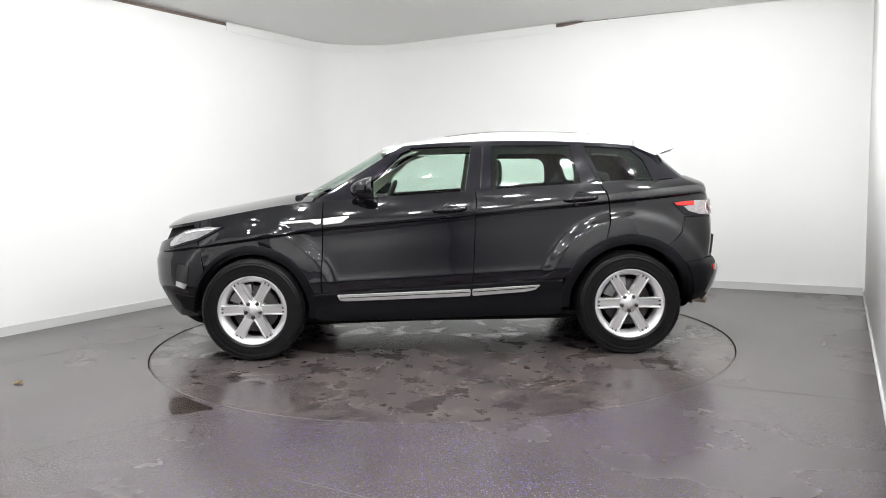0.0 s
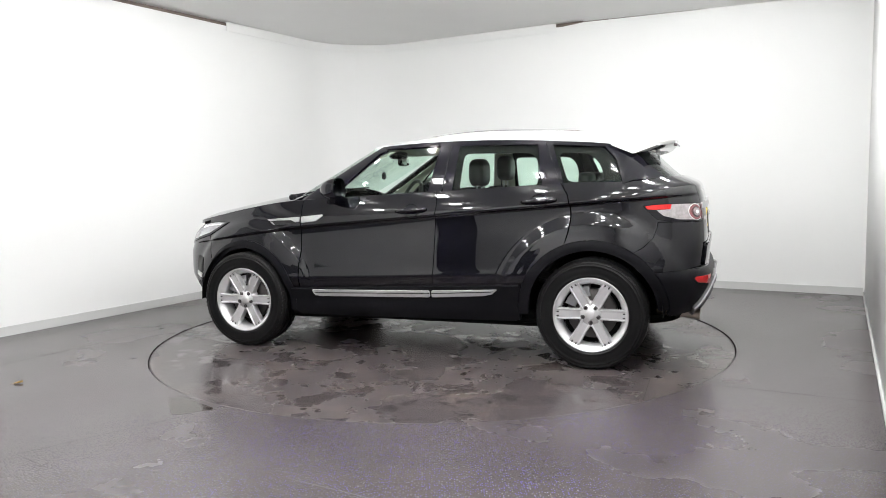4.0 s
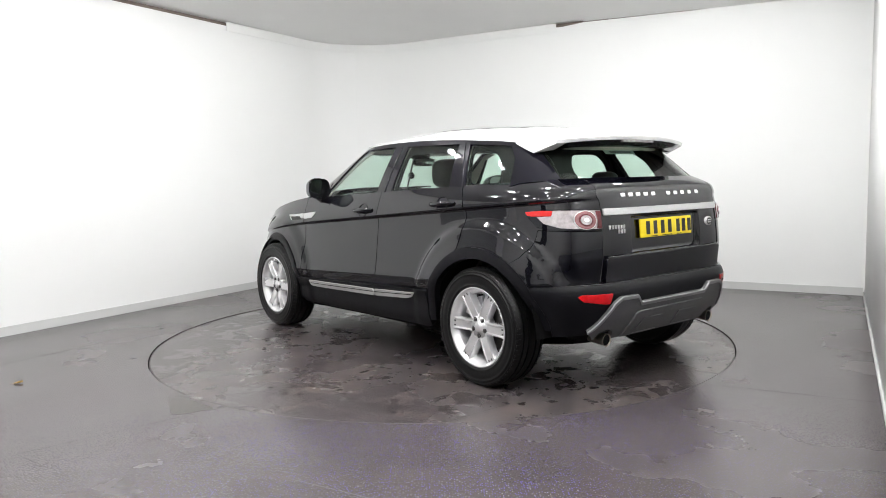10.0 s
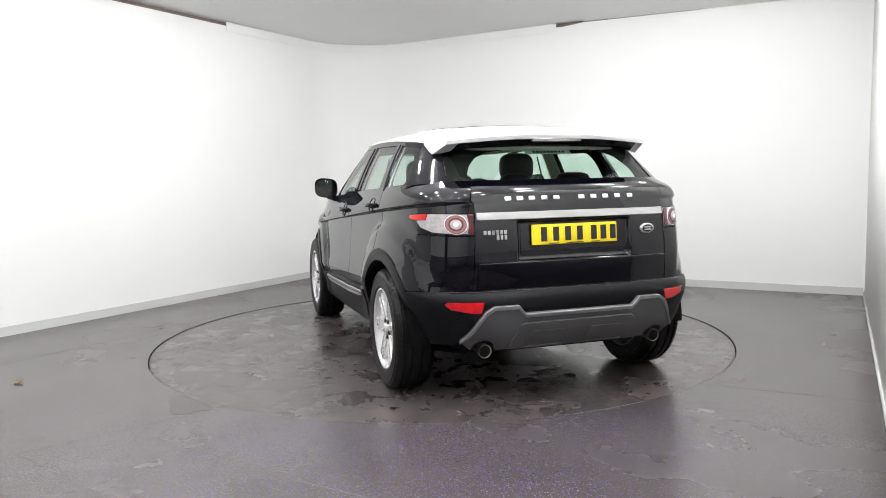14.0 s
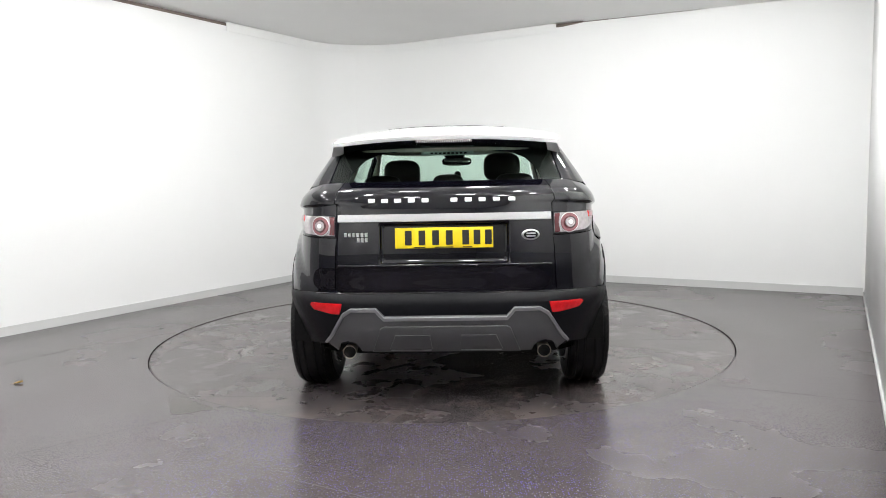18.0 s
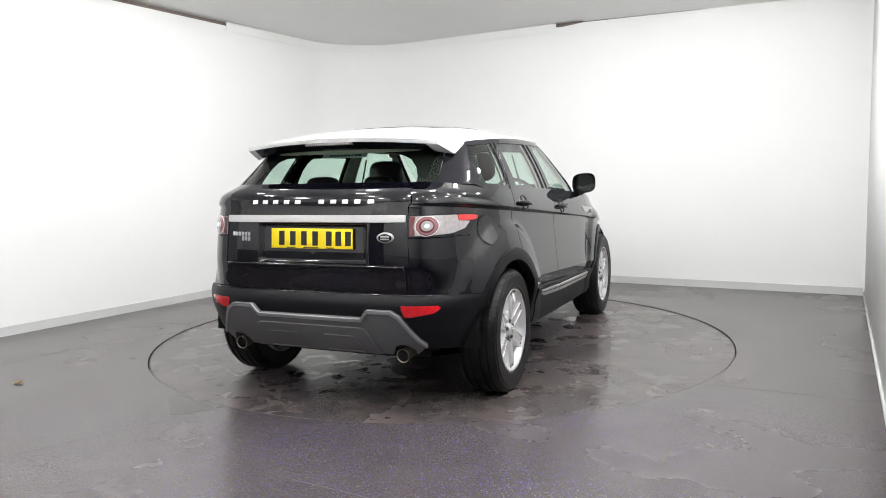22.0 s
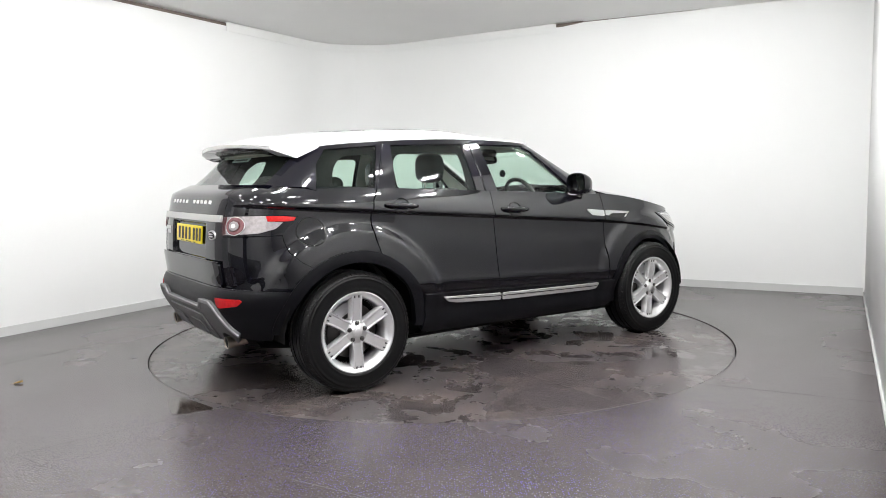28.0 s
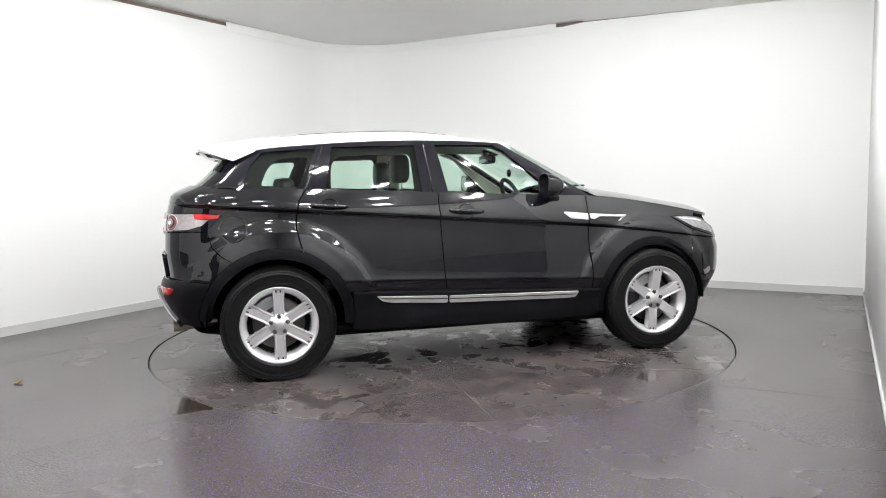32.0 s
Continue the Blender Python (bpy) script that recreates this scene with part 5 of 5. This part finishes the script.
        # exhaust tip
        bm = lathe([(0.026, -0.12), (0.032, 0.06), (0.0365, 0.15), (0.038, 0.155), (0.0365, 0.158), (0.033, 0.152), (0.029, 0.10), (0.024, 0.02), (0.0001, 0.015)], 36)
        bm.transform(Matrix.Translation((-1.840, sgn * 0.53, 0.338)) @ Matrix.Rotation(math.pi / 2, 4, "Z") @ Matrix.Rotation(radians(-4), 4, "X"))
        tip = part("exhaust_tip", bm, PIPE, car, "round steel exhaust tip, browned by heat")
        # the pipe's dark hollow is a black disc just inside its rim
        bm = lathe([(0.0001, 0.1505), (0.0322, 0.1505), (0.0324, 0.140)], 28)
        bm.transform(Matrix.Translation((-1.840, sgn * 0.53, 0.338)) @ Matrix.Rotation(math.pi / 2, 4, "Z") @ Matrix.Rotation(radians(-4), 4, "X"))
        part("pipe_shade", bm, DARK, tip, "black disc put in for the shade inside the pipe")
    # grey skid panel
    SKID_TOP = [(0.0, 0.345), (0.0, 0.542), (0.325, 0.542), (0.368, 0.584), (0.500, 0.584), (0.545, 0.560), (0.575, 0.515), (0.600, 0.470), (0.626, 0.432), (0.652, 0.404)]
    skid_in = [(max(y - d, 0.0), z - e) for (y, z), d, e in zip(SKID_TOP[1:], (0, -0.003, -0.002, 0.002, 0.010, 0.012, 0.012, 0.010, 0.006), (0.015, 0.015, 0.014, 0.013, 0.010, 0.006, 0.006, 0.008, 0.010))]
    half_sheet(SKID_TOP + [(0.620, 0.376), (0.592, 0.350), (0.588, 0.375), (0.565, 0.400), (0.530, 0.410), (0.495, 0.400), (0.472, 0.375), (0.460, 0.345)], 0.034, 0.03, GREYP, "skid_panel", car, "dark grey rear skid panel")
    half_sheet([(0.0, 0.350), (0.0, 0.494), (0.325, 0.494), (0.345, 0.484), (0.400, 0.350)], 0.044, 0.012, GREYP, "skid_plate", car, "raised grey centre of the skid panel")
    # edge highlight put in as a strip of paler material
    half_sheet(skid_in[:1] + SKID_TOP[1:] + skid_in[:0:-1], 0.042, 0.01, ALLOYD, "skid_highlight", car, "lighter grey strip painted as the highlight on the skid panel's upper edge")
    for s in (1, -1):
        part("skid_inset", skin([on_rear(y, z) for y, z in finer([(0.075, 0.372), (0.085, 0.452), (0.270, 0.452), (0.305, 0.372)], 0.04)], body, 0.050, 0.006, 0.03, 0.03, flip=s < 0), GREYP, car)
        part("inset_edge", skin([on_rear(y, z) for y, z in finer([(0.080, 0.362), (0.080, 0.367), (0.300, 0.367), (0.300, 0.362)], 0.04)], body, 0.050, 0.003, 0.03, 0.03, flip=s < 0), ALLOYD, car, "pale lower edge of the skid panel")
    # tow eye and silencer under the tail
    part("silencer", blob((-1.62, 0.0, 0.33), (0.16, 0.45, 0.08), 3.2), DARK, car, "dark exhaust box under the tail")


def build_side_details(car):
    for flip in (False, True):
        s = -1 if flip else 1
        # door handles with a cupped recess behind
        for x, z in ((-0.078, 1.046), (-0.990, 1.104)):
            u, v = on_side(x, z)
            p = body(u, v)
            y = p.y
            rot = Matrix.Rotation(radians(3.5), 4, "Y")
            base = Matrix.Translation((p.x, s * y, z)) @ rot
            rows = []
            bm = bmesh.new()
            for i in range(17):
                t = -1 + i / 8
                bow = 0.036 * (1 - abs(t) ** 3.0)
                hh = 0.015 * (1 - 0.45 * abs(t) ** 3)
                rows.append([bm.verts.new(base @ Vector((0.120 * t, s * (bow + 0.012 * math.cos(q)), hh * math.sin(q)))) for q in [2 * math.pi * k / 10 for k in range(10)]])
            for a, b in zip(rows, rows[1:]):
                for k in range(10):
                    bm.faces.new((a[k], a[(k + 1) % 10], b[(k + 1) % 10], b[k]))
            bm.faces.new(rows[0]), bm.faces.new(rows[-1])
            bmesh.ops.recalc_face_normals(bm, faces=bm.faces)
            h = part("door_handle", bm, PAINT, car, "gloss black pull handle")
            cup = part("handle_cup", skin(circle_on(on_side, x, z - 0.002, 0.054, 32, 0.86), body, 0.0010, 0, 0.02, 0.02, flip=flip), PIANO, h, "round finger recess")
            i0, o0 = circle_on(on_side, x, z - 0.002, 0.050, 40, 0.86), circle_on(on_side, x, z - 0.002, 0.060, 40, 0.86)
            part("cup_rim", ribbon(i0 + i0[:1], o0 + o0[:1], body, 0.0012, 0.0, 0.0, 6, flip, swell=0.0045), PAINT, h, "raised rim of the finger recess")
        # wing vent blade
        for pts in ([(1.125, 0.979), (0.830, 0.998), (0.830, 0.966), (0.865, 0.960), (0.905, 0.977), (1.105, 0.967)], [(0.814, 0.999), (0.636, 1.016), (0.630, 1.009), (0.682, 0.970), (0.814, 0.957)]):
            part("vent_blade", skin(chart(pts, 0.05), body, 0.006, 0.008, 0.03, 0.03, flip=flip), CHROME, car, "brushed silver wing vent blade")
        part("vent_slot", skin(chart([(0.905, 0.974), (1.098, 0.963), (1.062, 0.938), (0.870, 0.950)], 0.05), body, 0.003, 0.005, 0.03, 0.03, flip=flip), INK, car, "black wing vent slot")
        part("vent_end", skin(chart([(1.098, 0.962), (1.064, 0.939), (1.050, 0.940), (1.080, 0.962)], 0.05), body, 0.006, 0.005, 0.03, 0.03, flip=flip), CHROME, car, "small silver end of the vent")
        # groove in the sill strip
        part("strip_groove", skin(chart([(0.712, 0.448), (0.708, 0.4435), (-0.21, 0.4685), (-0.21, 0.4735)], 0.08), body, 0.0305, 0.002, 0.1, 0.05, flip=flip), INK, car, "dark groove along the silver strip")
        part("strip_groove", skin(chart([(-0.226, 0.4740), (-0.226, 0.4690), (-0.66, 0.4935), (-0.68, 0.4995)], 0.08), body, 0.0305, 0.002, 0.1, 0.05, flip=flip), INK, car, "dark groove along the silver strip")
        # raised seams on the door pillars
        for (x0, z0), (x1, z1) in (((-1.000, 1.486), (-1.143, 1.196)), ((-0.322, 1.490), (-0.292, 1.168))):
            pts = []
            for k in range(9):
                q = upper(*on_upper(lerp(x0, x1, k / 8), lerp(z0, z1, k / 8)))
                pts.append((q.x, s * (q.y + 0.001), q.z))
            part("pillar_seam", tube(pts, 0.0048, 8), PIANO, car, "gloss black seam strip on the pillar")
        # head lamp
        lamp = part("head_lamp", skin(chart([(1.530, 0.952), (1.66, 0.955), (1.78, 0.941), (1.865, 0.924), (1.96, 0.876), (2.012, 0.826), (2.000, 0.786), (1.93, 0.803), (1.85, 0.822), (1.74, 0.850), (1.63, 0.900)], 0.04), body, 0.006, 0.01, 0.03, 0.02, flip=flip), PIANO, car, "swept-back head lamp")
        part("clear_lens", skin(chart([(1.565, 0.945), (1.66, 0.947), (1.78, 0.932), (1.855, 0.916), (1.95, 0.870), (1.998, 0.824), (1.988, 0.800), (1.92, 0.818), (1.85, 0.838), (1.75, 0.864), (1.65, 0.908)], 0.04), body, 0.009, 0.005, 0.03, 0.02, flip=flip), HEADL, lamp, "clear head lamp lens")
        part("lamp_blade", skin(chart([(1.60, 0.938), (1.78, 0.922), (1.86, 0.903), (1.85, 0.897), (1.77, 0.914), (1.62, 0.930)], 0.04), body, 0.012, 0.003, 0.03, 0.02, flip=flip), BRIGHT, lamp, "pale light strip in the lamp")
        # air intake and fog lamp in the front bumper
        part("bumper_intake", skin(chart([(1.83, 0.66), (1.93, 0.675), (1.95, 0.60), (1.94, 0.50), (1.84, 0.55)], 0.04), body, 0.004, 0.005, 0.03, 0.03, flip=flip), INK, car, "black bumper intake")
        part("bumper_chin", skin(chart([(1.760, 0.44), (1.96, 0.455), (1.98, 0.44), (1.90, 0.34), (1.76, 0.30), (1.735, 0.36)], 0.04), body, 0.008, 0.01, 0.03, 0.03, flip=flip), PLASTIC, car, "black plastic chin of the bumper")
        part("bumper_blade", skin(chart([(1.84, 0.535), (1.945, 0.55), (1.95, 0.515), (1.86, 0.50)], 0.04), body, 0.008, 0.006, 0.03, 0.03, flip=flip), CHROME, car, "silver blade in the bumper")
        # mirror
        hs = bmesh.new()
        rows = []
        for i in range(13):
            t = i / 12
            x = lerp(0.456, 0.612, t)
            k = (1 - t ** 1.9) ** (1 / 2.0) if t < 1 else 0.02
            cy, cz = 0.952 - 0.012 * t, 1.205 - 0.012 * t
            ry, rz = 0.096 * max(k, 0.02), 0.080 * max(k, 0.02)
            ring = []
            for q in range(28):
                a = 2 * math.pi * q / 28
                ca, sa = math.cos(a), math.sin(a)
                yy = math.copysign(abs(ca) ** 0.55, ca) * ry * (0.95 if ca > 0 else 1.0)
                zz = math.copysign(abs(sa) ** 0.60, sa) * rz * (1 - 0.16 * max(0.0, ca))
                ring.append(hs.verts.new((x, s * (cy + yy), cz + zz + 0.10 * (yy) * (1 if zz > 0 else 0.3))))
            rows.append(ring)
        for a, b in zip(rows, rows[1:]):
            for q in range(28):
                hs.faces.new((a[q], a[(q + 1) % 28], b[(q + 1) % 28], b[q]))
        hs.faces.new(rows[-1])
        back = [hs.verts.new(v.co.lerp(Vector((0.456, s * 0.952, 1.205)), 0.09)) for v in rows[0]]
        inner = [hs.verts.new(v.co + Vector((0.032, 0, 0))) for v in back]
        for q in range(28):
            r2 = (q + 1) % 28
            hs.faces.new((rows[0][r2], rows[0][q], back[q], back[r2]))
            hs.faces.new((back[r2], back[q], inner[q], inner[r2]))
        bmesh.ops.recalc_face_normals(hs, faces=hs.faces)
        housing = part("door_mirror", sharpen(hs, 50), PAINT, car, "gloss black door mirror")
        bm = bmesh.new()
        m = Matrix.Translation((0.477, s * 0.952, 1.205)) @ Matrix.Rotation(radians(14 * s), 4, "Z") @ Matrix.Rotation(radians(-7), 4, "Y")
        bm.faces.new([bm.verts.new(m @ Vector((0, s * math.copysign(abs(math.cos(2 * math.pi * q / 28)) ** 0.55, math.cos(2 * math.pi * q / 28)) * 0.082, math.copysign(abs(math.sin(2 * math.pi * q / 28)) ** 0.60, math.sin(2 * math.pi * q / 28)) * 0.069 * (1 - 0.16 * max(0.0, math.cos(2 * math.pi * q / 28))) + 0.006 * math.cos(2 * math.pi * q / 28)))) for q in range(28)])
        part("mirror_glass", bm, MIRROR, housing, "silvered mirror glass", smooth=False)
        bm = tube([(0.59, s * 0.845, 1.105), (0.55, s * 0.875, 1.125), (0.53, s * 0.92, 1.140)], [0.03, 0.026, 0.03], 12)
        part("mirror_arm", bm, PIANO, housing, "black mirror foot")
        part("mirror_triangle", skin([on_upper(x, z) for x, z in finer([(0.70, 1.125), (0.56, 1.245), (0.535, 1.130)], 0.04)], upper, 0.003, 0.008, 0.03, 0.06, flip=flip), PIANO, car, "black mirror base in the window's corner")
    # fuel flap on the right side alone
    ring = circle_on(on_side, -1.585, 0.976, 0.079, 36)
    part("fuel_flap", skin(gap_in(ring, 0.0), body, 0.0050, 0.010, 0.02, 0.02, flip=True), PAINT, car, "round fuel flap")
    part("flap_gap", ribbon(circle_on(on_side, -1.585, 0.976, 0.0795, 48) + [circle_on(on_side, -1.585, 0.976, 0.0795, 48)[0]], circle_on(on_side, -1.585, 0.976, 0.0865, 48) + [circle_on(on_side, -1.585, 0.976, 0.0865, 48)[0]], body, 0.0032, 0.0, 0.0, 1, True), INK, car, "dark gap round the fuel flap")
    for y0, y1, x0 in ((0.66, 0.02, 0.80), (0.06, -0.55, 0.86)):
        bm = tube([(1.02, y0, 1.150), (0.99, lerp(y0, y1, 0.3), 1.168), (0.955, lerp(y0, y1, 0.7), 1.190), (0.95, y1, 1.193)], [0.013, 0.010, 0.008, 0.005], 8)
        w = part("wiper_arm", bm, PLASTIC, car, "black wiper arm")
        part("wiper_pivot", blob((1.02, y0, 1.140), (0.03, 0.03, 0.025)), PLASTIC, w)


def even(points, r, n=72):
    """An outline with rounded corners, as n + 1 evenly spaced points."""
    p = [Vector(q) for q in rounded(points, r)]
    p.append(p[0])
    d = [0.0]
    for a, b in zip(p, p[1:]):
        d.append(d[-1] + (b - a).length)
    want = np.linspace(0, d[-1], n + 1)
    return list(zip(np.interp(want, d, [q.x for q in p]), np.interp(want, d, [q.y for q in p])))


def build_cabin(car):
    # dark linings round the window openings, inside the glass
    for outer, inner in (
            ([(-0.376, 1.500), (-0.950, 1.490), (-1.000, 1.400), (-1.018, 1.200), (-0.356, 1.164)], [(-0.420, 1.448), (-0.905, 1.440), (-0.955, 1.380), (-0.968, 1.212), (-0.412, 1.182)]),
            ([(-1.040, 1.490), (-1.400, 1.468), (-1.485, 1.378), (-1.535, 1.212), (-1.145, 1.202)], [(-1.088, 1.440), (-1.290, 1.430), (-1.365, 1.366), (-1.415, 1.246), (-1.170, 1.236)])):
        for flip in (False, True):
            part("window_lining", ribbon([on_upper(*q) for q in even(inner, 0.04)], [on_upper(*q) for q in even(outer, 0.03)], upper, -0.030, 0.0, 0.0, 2, flip), LINING, car, "dark lining round the window opening")
    def seat(name, x, y, head_z, width, lean=16):
        m = Matrix.Translation((x, y, 0))
        cushion = prism(rounded([(-0.02, 0.52), (0.50, 0.58), (0.52, 0.68), (0.0, 0.66)], 0.05), -width, width, "xzy", bevel=0.04, seg=3)
        cushion.transform(m)
        st = part(name, cushion, SEAT, car, "dark leather seat")
        back = prism(rounded([(0.02, 0.58), (0.13, 0.62), (-0.14, 1.20), (-0.24, 1.19), (-0.13, 0.80)], 0.05), -width, width, "xzy", bevel=0.05, seg=3)
        back.transform(m)
        part("backrest", back, SEAT, st)
        hx = x - 0.24
        part("headrest", blob((hx, y, head_z - 0.105), (0.062, 0.135, 0.105), 3.2), SEAT, st)
        for d in (-0.06, 0.06):
            part("headrest_post", tube([(hx + 0.005, y + d, 1.12), (hx, y + d, head_z - 0.15)], 0.007, 8), CHROME, st, "bright headrest post")
    seat("driver_seat", -0.18, -0.37, 1.445, 0.25)
    seat("passenger_seat", -0.18, 0.37, 1.405, 0.25)
    bench = prism(rounded([(-0.02, 0.50), (0.46, 0.55), (0.48, 0.66), (0.0, 0.64)], 0.05), -0.62, 0.62, "xzy", bevel=0.04, seg=3)
    bench.transform(Matrix.Translation((-1.02, 0, 0)))
    b = part("rear_bench", bench, SEAT, car, "dark leather rear bench")
    for y, w in ((-0.42, 0.24), (0.0, 0.15), (0.42, 0.24)):
        bk = prism(rounded([(0.02, 0.58), (0.13, 0.62), (-0.12, 1.15), (-0.20, 1.14), (-0.13, 0.80)], 0.05), y - w, y + w, "xzy", bevel=0.04, seg=3)
        bk.transform(Matrix.Translation((-1.02, 0, 0)))
        part("backrest", bk, SEAT, b)
        part("headrest", blob((-1.23, y, 1.215), (0.055, 0.12 if y else 0.10, 0.075), 3.2), SEAT, b)
    part("parcel_shelf", box((-1.75, -0.60, 1.085), (-1.28, 0.60, 1.105), bevel=0.008), SEAT, car, "dark load cover behind the rear seats")
    dash = prism(rounded([(0.48, 0.70), (0.40, 0.98), (0.52, 1.085), (0.95, 1.075), (0.98, 0.70)], 0.05), -0.74, 0.74, "xzy", bevel=0.02)
    part("dashboard", dash, SEAT, car, "dark soft dashboard")
    part("instrument_hood", blob((0.55, -0.37, 1.09), (0.11, 0.18, 0.055), 2.6), SEAT, car)
    # steering wheel on the right
    m = Matrix.Translation((0.455, -0.37, 1.085)) @ Matrix.Rotation(radians(-24), 4, "Y")
    bm = bmesh.new()
    rows = []
    for k in range(48):
        a = 2 * math.pi * k / 48
        rows.append([bm.verts.new(m @ Vector((0.016 * math.sin(q), (0.175 + 0.016 * math.cos(q)) * math.cos(a), (0.175 + 0.016 * math.cos(q)) * math.sin(a)))) for q in [2 * math.pi * i / 10 for i in range(10)]])
    for i in range(48):
        a, b2 = rows[i], rows[(i + 1) % 48]
        for k in range(10):
            bm.faces.new((a[k], a[(k + 1) % 10], b2[(k + 1) % 10], b2[k]))
    bmesh.ops.recalc_face_normals(bm, faces=bm.faces)
    sw = part("steering_wheel", bm, SEAT, car, "black leather steering wheel")
    bm = blob((0, 0, 0), (0.03, 0.07, 0.06), 2.6)
    bm.transform(m @ Matrix.Translation((0.02, 0, 0)))
    part("wheel_boss", bm, SEAT, sw)
    for a in (0, 180, 270):
        bm = box((0.005, 0.05, -0.02), (0.02, 0.17, 0.02), m @ Matrix.Rotation(radians(a), 4, "X"), bevel=0.004)
        part("wheel_spoke", bm, ALLOYD, sw, "grey spoke")
    # inner mirror and the round sensor below it
    bm = blob((0, 0, 0), (0.02, 0.125, 0.035), 3.5)
    bm.transform(Matrix.Translation((0.37, -0.02, 1.405)) @ Matrix.Rotation(radians(8), 4, "Z"))
    iv = part("inner_mirror", bm, PIANO, car, "black inside mirror")
    bm = box((-0.0225, -0.112, -0.026), (-0.0205, 0.112, 0.026), Matrix.Translation((0.37, -0.02, 1.405)) @ Matrix.Rotation(radians(8), 4, "Z"), bevel=0.001, seg=1)
    part("mirror_glass", bm, MIRROR, iv, "silvered mirror glass")
    part("mirror_stalk", tube([(0.385, -0.02, 1.42), (0.42, -0.01, 1.45), (0.45, 0.0, 1.455)], 0.012, 8), PIANO, iv)
    part("sensor_pod", blob((0.40, 0.0, 1.462), (0.07, 0.09, 0.035), 2.6), PIANO, car, "black sensor housing behind the windscreen")
    bm = lathe([(0.0001, 0.012), (0.026, 0.012), (0.030, 0.006), (0.030, -0.006), (0.0001, -0.010)], 28)
    bm.transform(Matrix.Translation((0.55, -0.02, 1.295)) @ Matrix.Rotation(math.pi / 2, 4, "Z"))
    part("permit_holder", bm, PLASTIC, car, "round dark holder on the windscreen")
    # door linings with pale pillar trim, seen across the cabin
    for flip in (False, True):
        s = -1 if flip else 1
        part("door_lining", skin([on_side(x, z) for x, z in finer([(0.74, 0.62), (0.80, 0.80), (0.80, 1.085), (-1.15, 1.175), (-1.15, 0.90), (-1.00, 0.80), (-0.82, 0.66), (-0.78, 0.62)], 0.08)], body, -0.055, 0.01, 0.12, 0.08, flip=flip), SEAT, car, "dark door lining")
        part("pillar_lining", skin([on_upper(x, z) for x, z in finer([(0.86, 1.12), (0.25, 1.49), (0.15, 1.49), (0.29, 1.445), (0.66, 1.12)], 0.05)], upper, -0.035, 0.008, 0.03, 0.08, flip=flip), TRIM_IN, car, "pale windscreen pillar lining")
        part("pillar_lining", skin([on_upper(x, z) for x, z in finer([(-0.235, 1.49), (-0.395, 1.49), (-0.38, 1.15), (-0.18, 1.14)], 0.05)], upper, -0.040, 0.008, 0.03, 0.08, flip=flip), TRIM_IN, car, "pale centre pillar lining")
        part("pillar_lining", skin([on_upper(x, z) for x, z in finer([(-1.44, 1.44), (-1.56, 1.38), (-1.70, 1.24), (-1.54, 1.20), (-1.50, 1.30)], 0.05)], upper, -0.045, 0.008, 0.03, 0.08, flip=flip), LINING, car, "dark rear pillar lining")
        bm = tube([(-0.31, s * 0.60, 1.42), (-0.30, s * 0.66, 1.20), (-0.28, s * 0.70, 0.95)], 0.006, 6)
        part("seat_belt", bm, INK, car, "dark seat belt")
    # sticker strip on the rear screen
    m = Matrix.Translation((-1.666, -0.015, 1.4075)) @ Matrix.Rotation(radians(46), 4, "Y")
    st = part("screen_sticker", box((-0.001, -0.150, -0.017), (0.001, 0.150, 0.017), m), STICK, car, "pale sticker strip with dark marks", smooth=False)
    for k in range(9):
        part("sticker_mark", box((-0.0024, -0.110 + 0.024 * k, -0.007), (-0.0012, -0.094 + 0.024 * k, 0.007), m), INK, st, smooth=False)



# ---- movement: the turntable turns and carries the car ----
TURN = ((0.0, 179.45), (3.0, 164.39), (6.0, 149.47), (9.0, 134.2), (11.0, 123.85), (13.0, 113.38), (15.0, 102.95), (17.0, 92.51), (19.0, 81.97), (21.0, 71.5), (23.0, 61.0), (25.0, 50.46), (28.0, 34.87), (30.0, 24.69), (32.0, 14.68))
CAR_AT = Matrix.Translation((-0.0024, -0.1182, 0.0))


def motions():
    walk(turntable, [(t, pose(0, 0, 0, 0, 0, a)) for t, a in TURN])
    walk(car, [(t, pose(0, 0, 0, 0, 0, a) @ CAR_AT) for t, a in TURN])


build_room()
build_lamps()
turntable = build_turntable()
build_leaf(-2.73, -1.29, 25)
build_puddle([(-1.61, -1.66), (-1.58, -1.80), (-1.49, -2.02), (-1.27, -1.91), (-1.40, -1.80), (-1.52, -1.68)], "dark wet patch on the vinyl beside the turntable")
car = build_car()
motions()
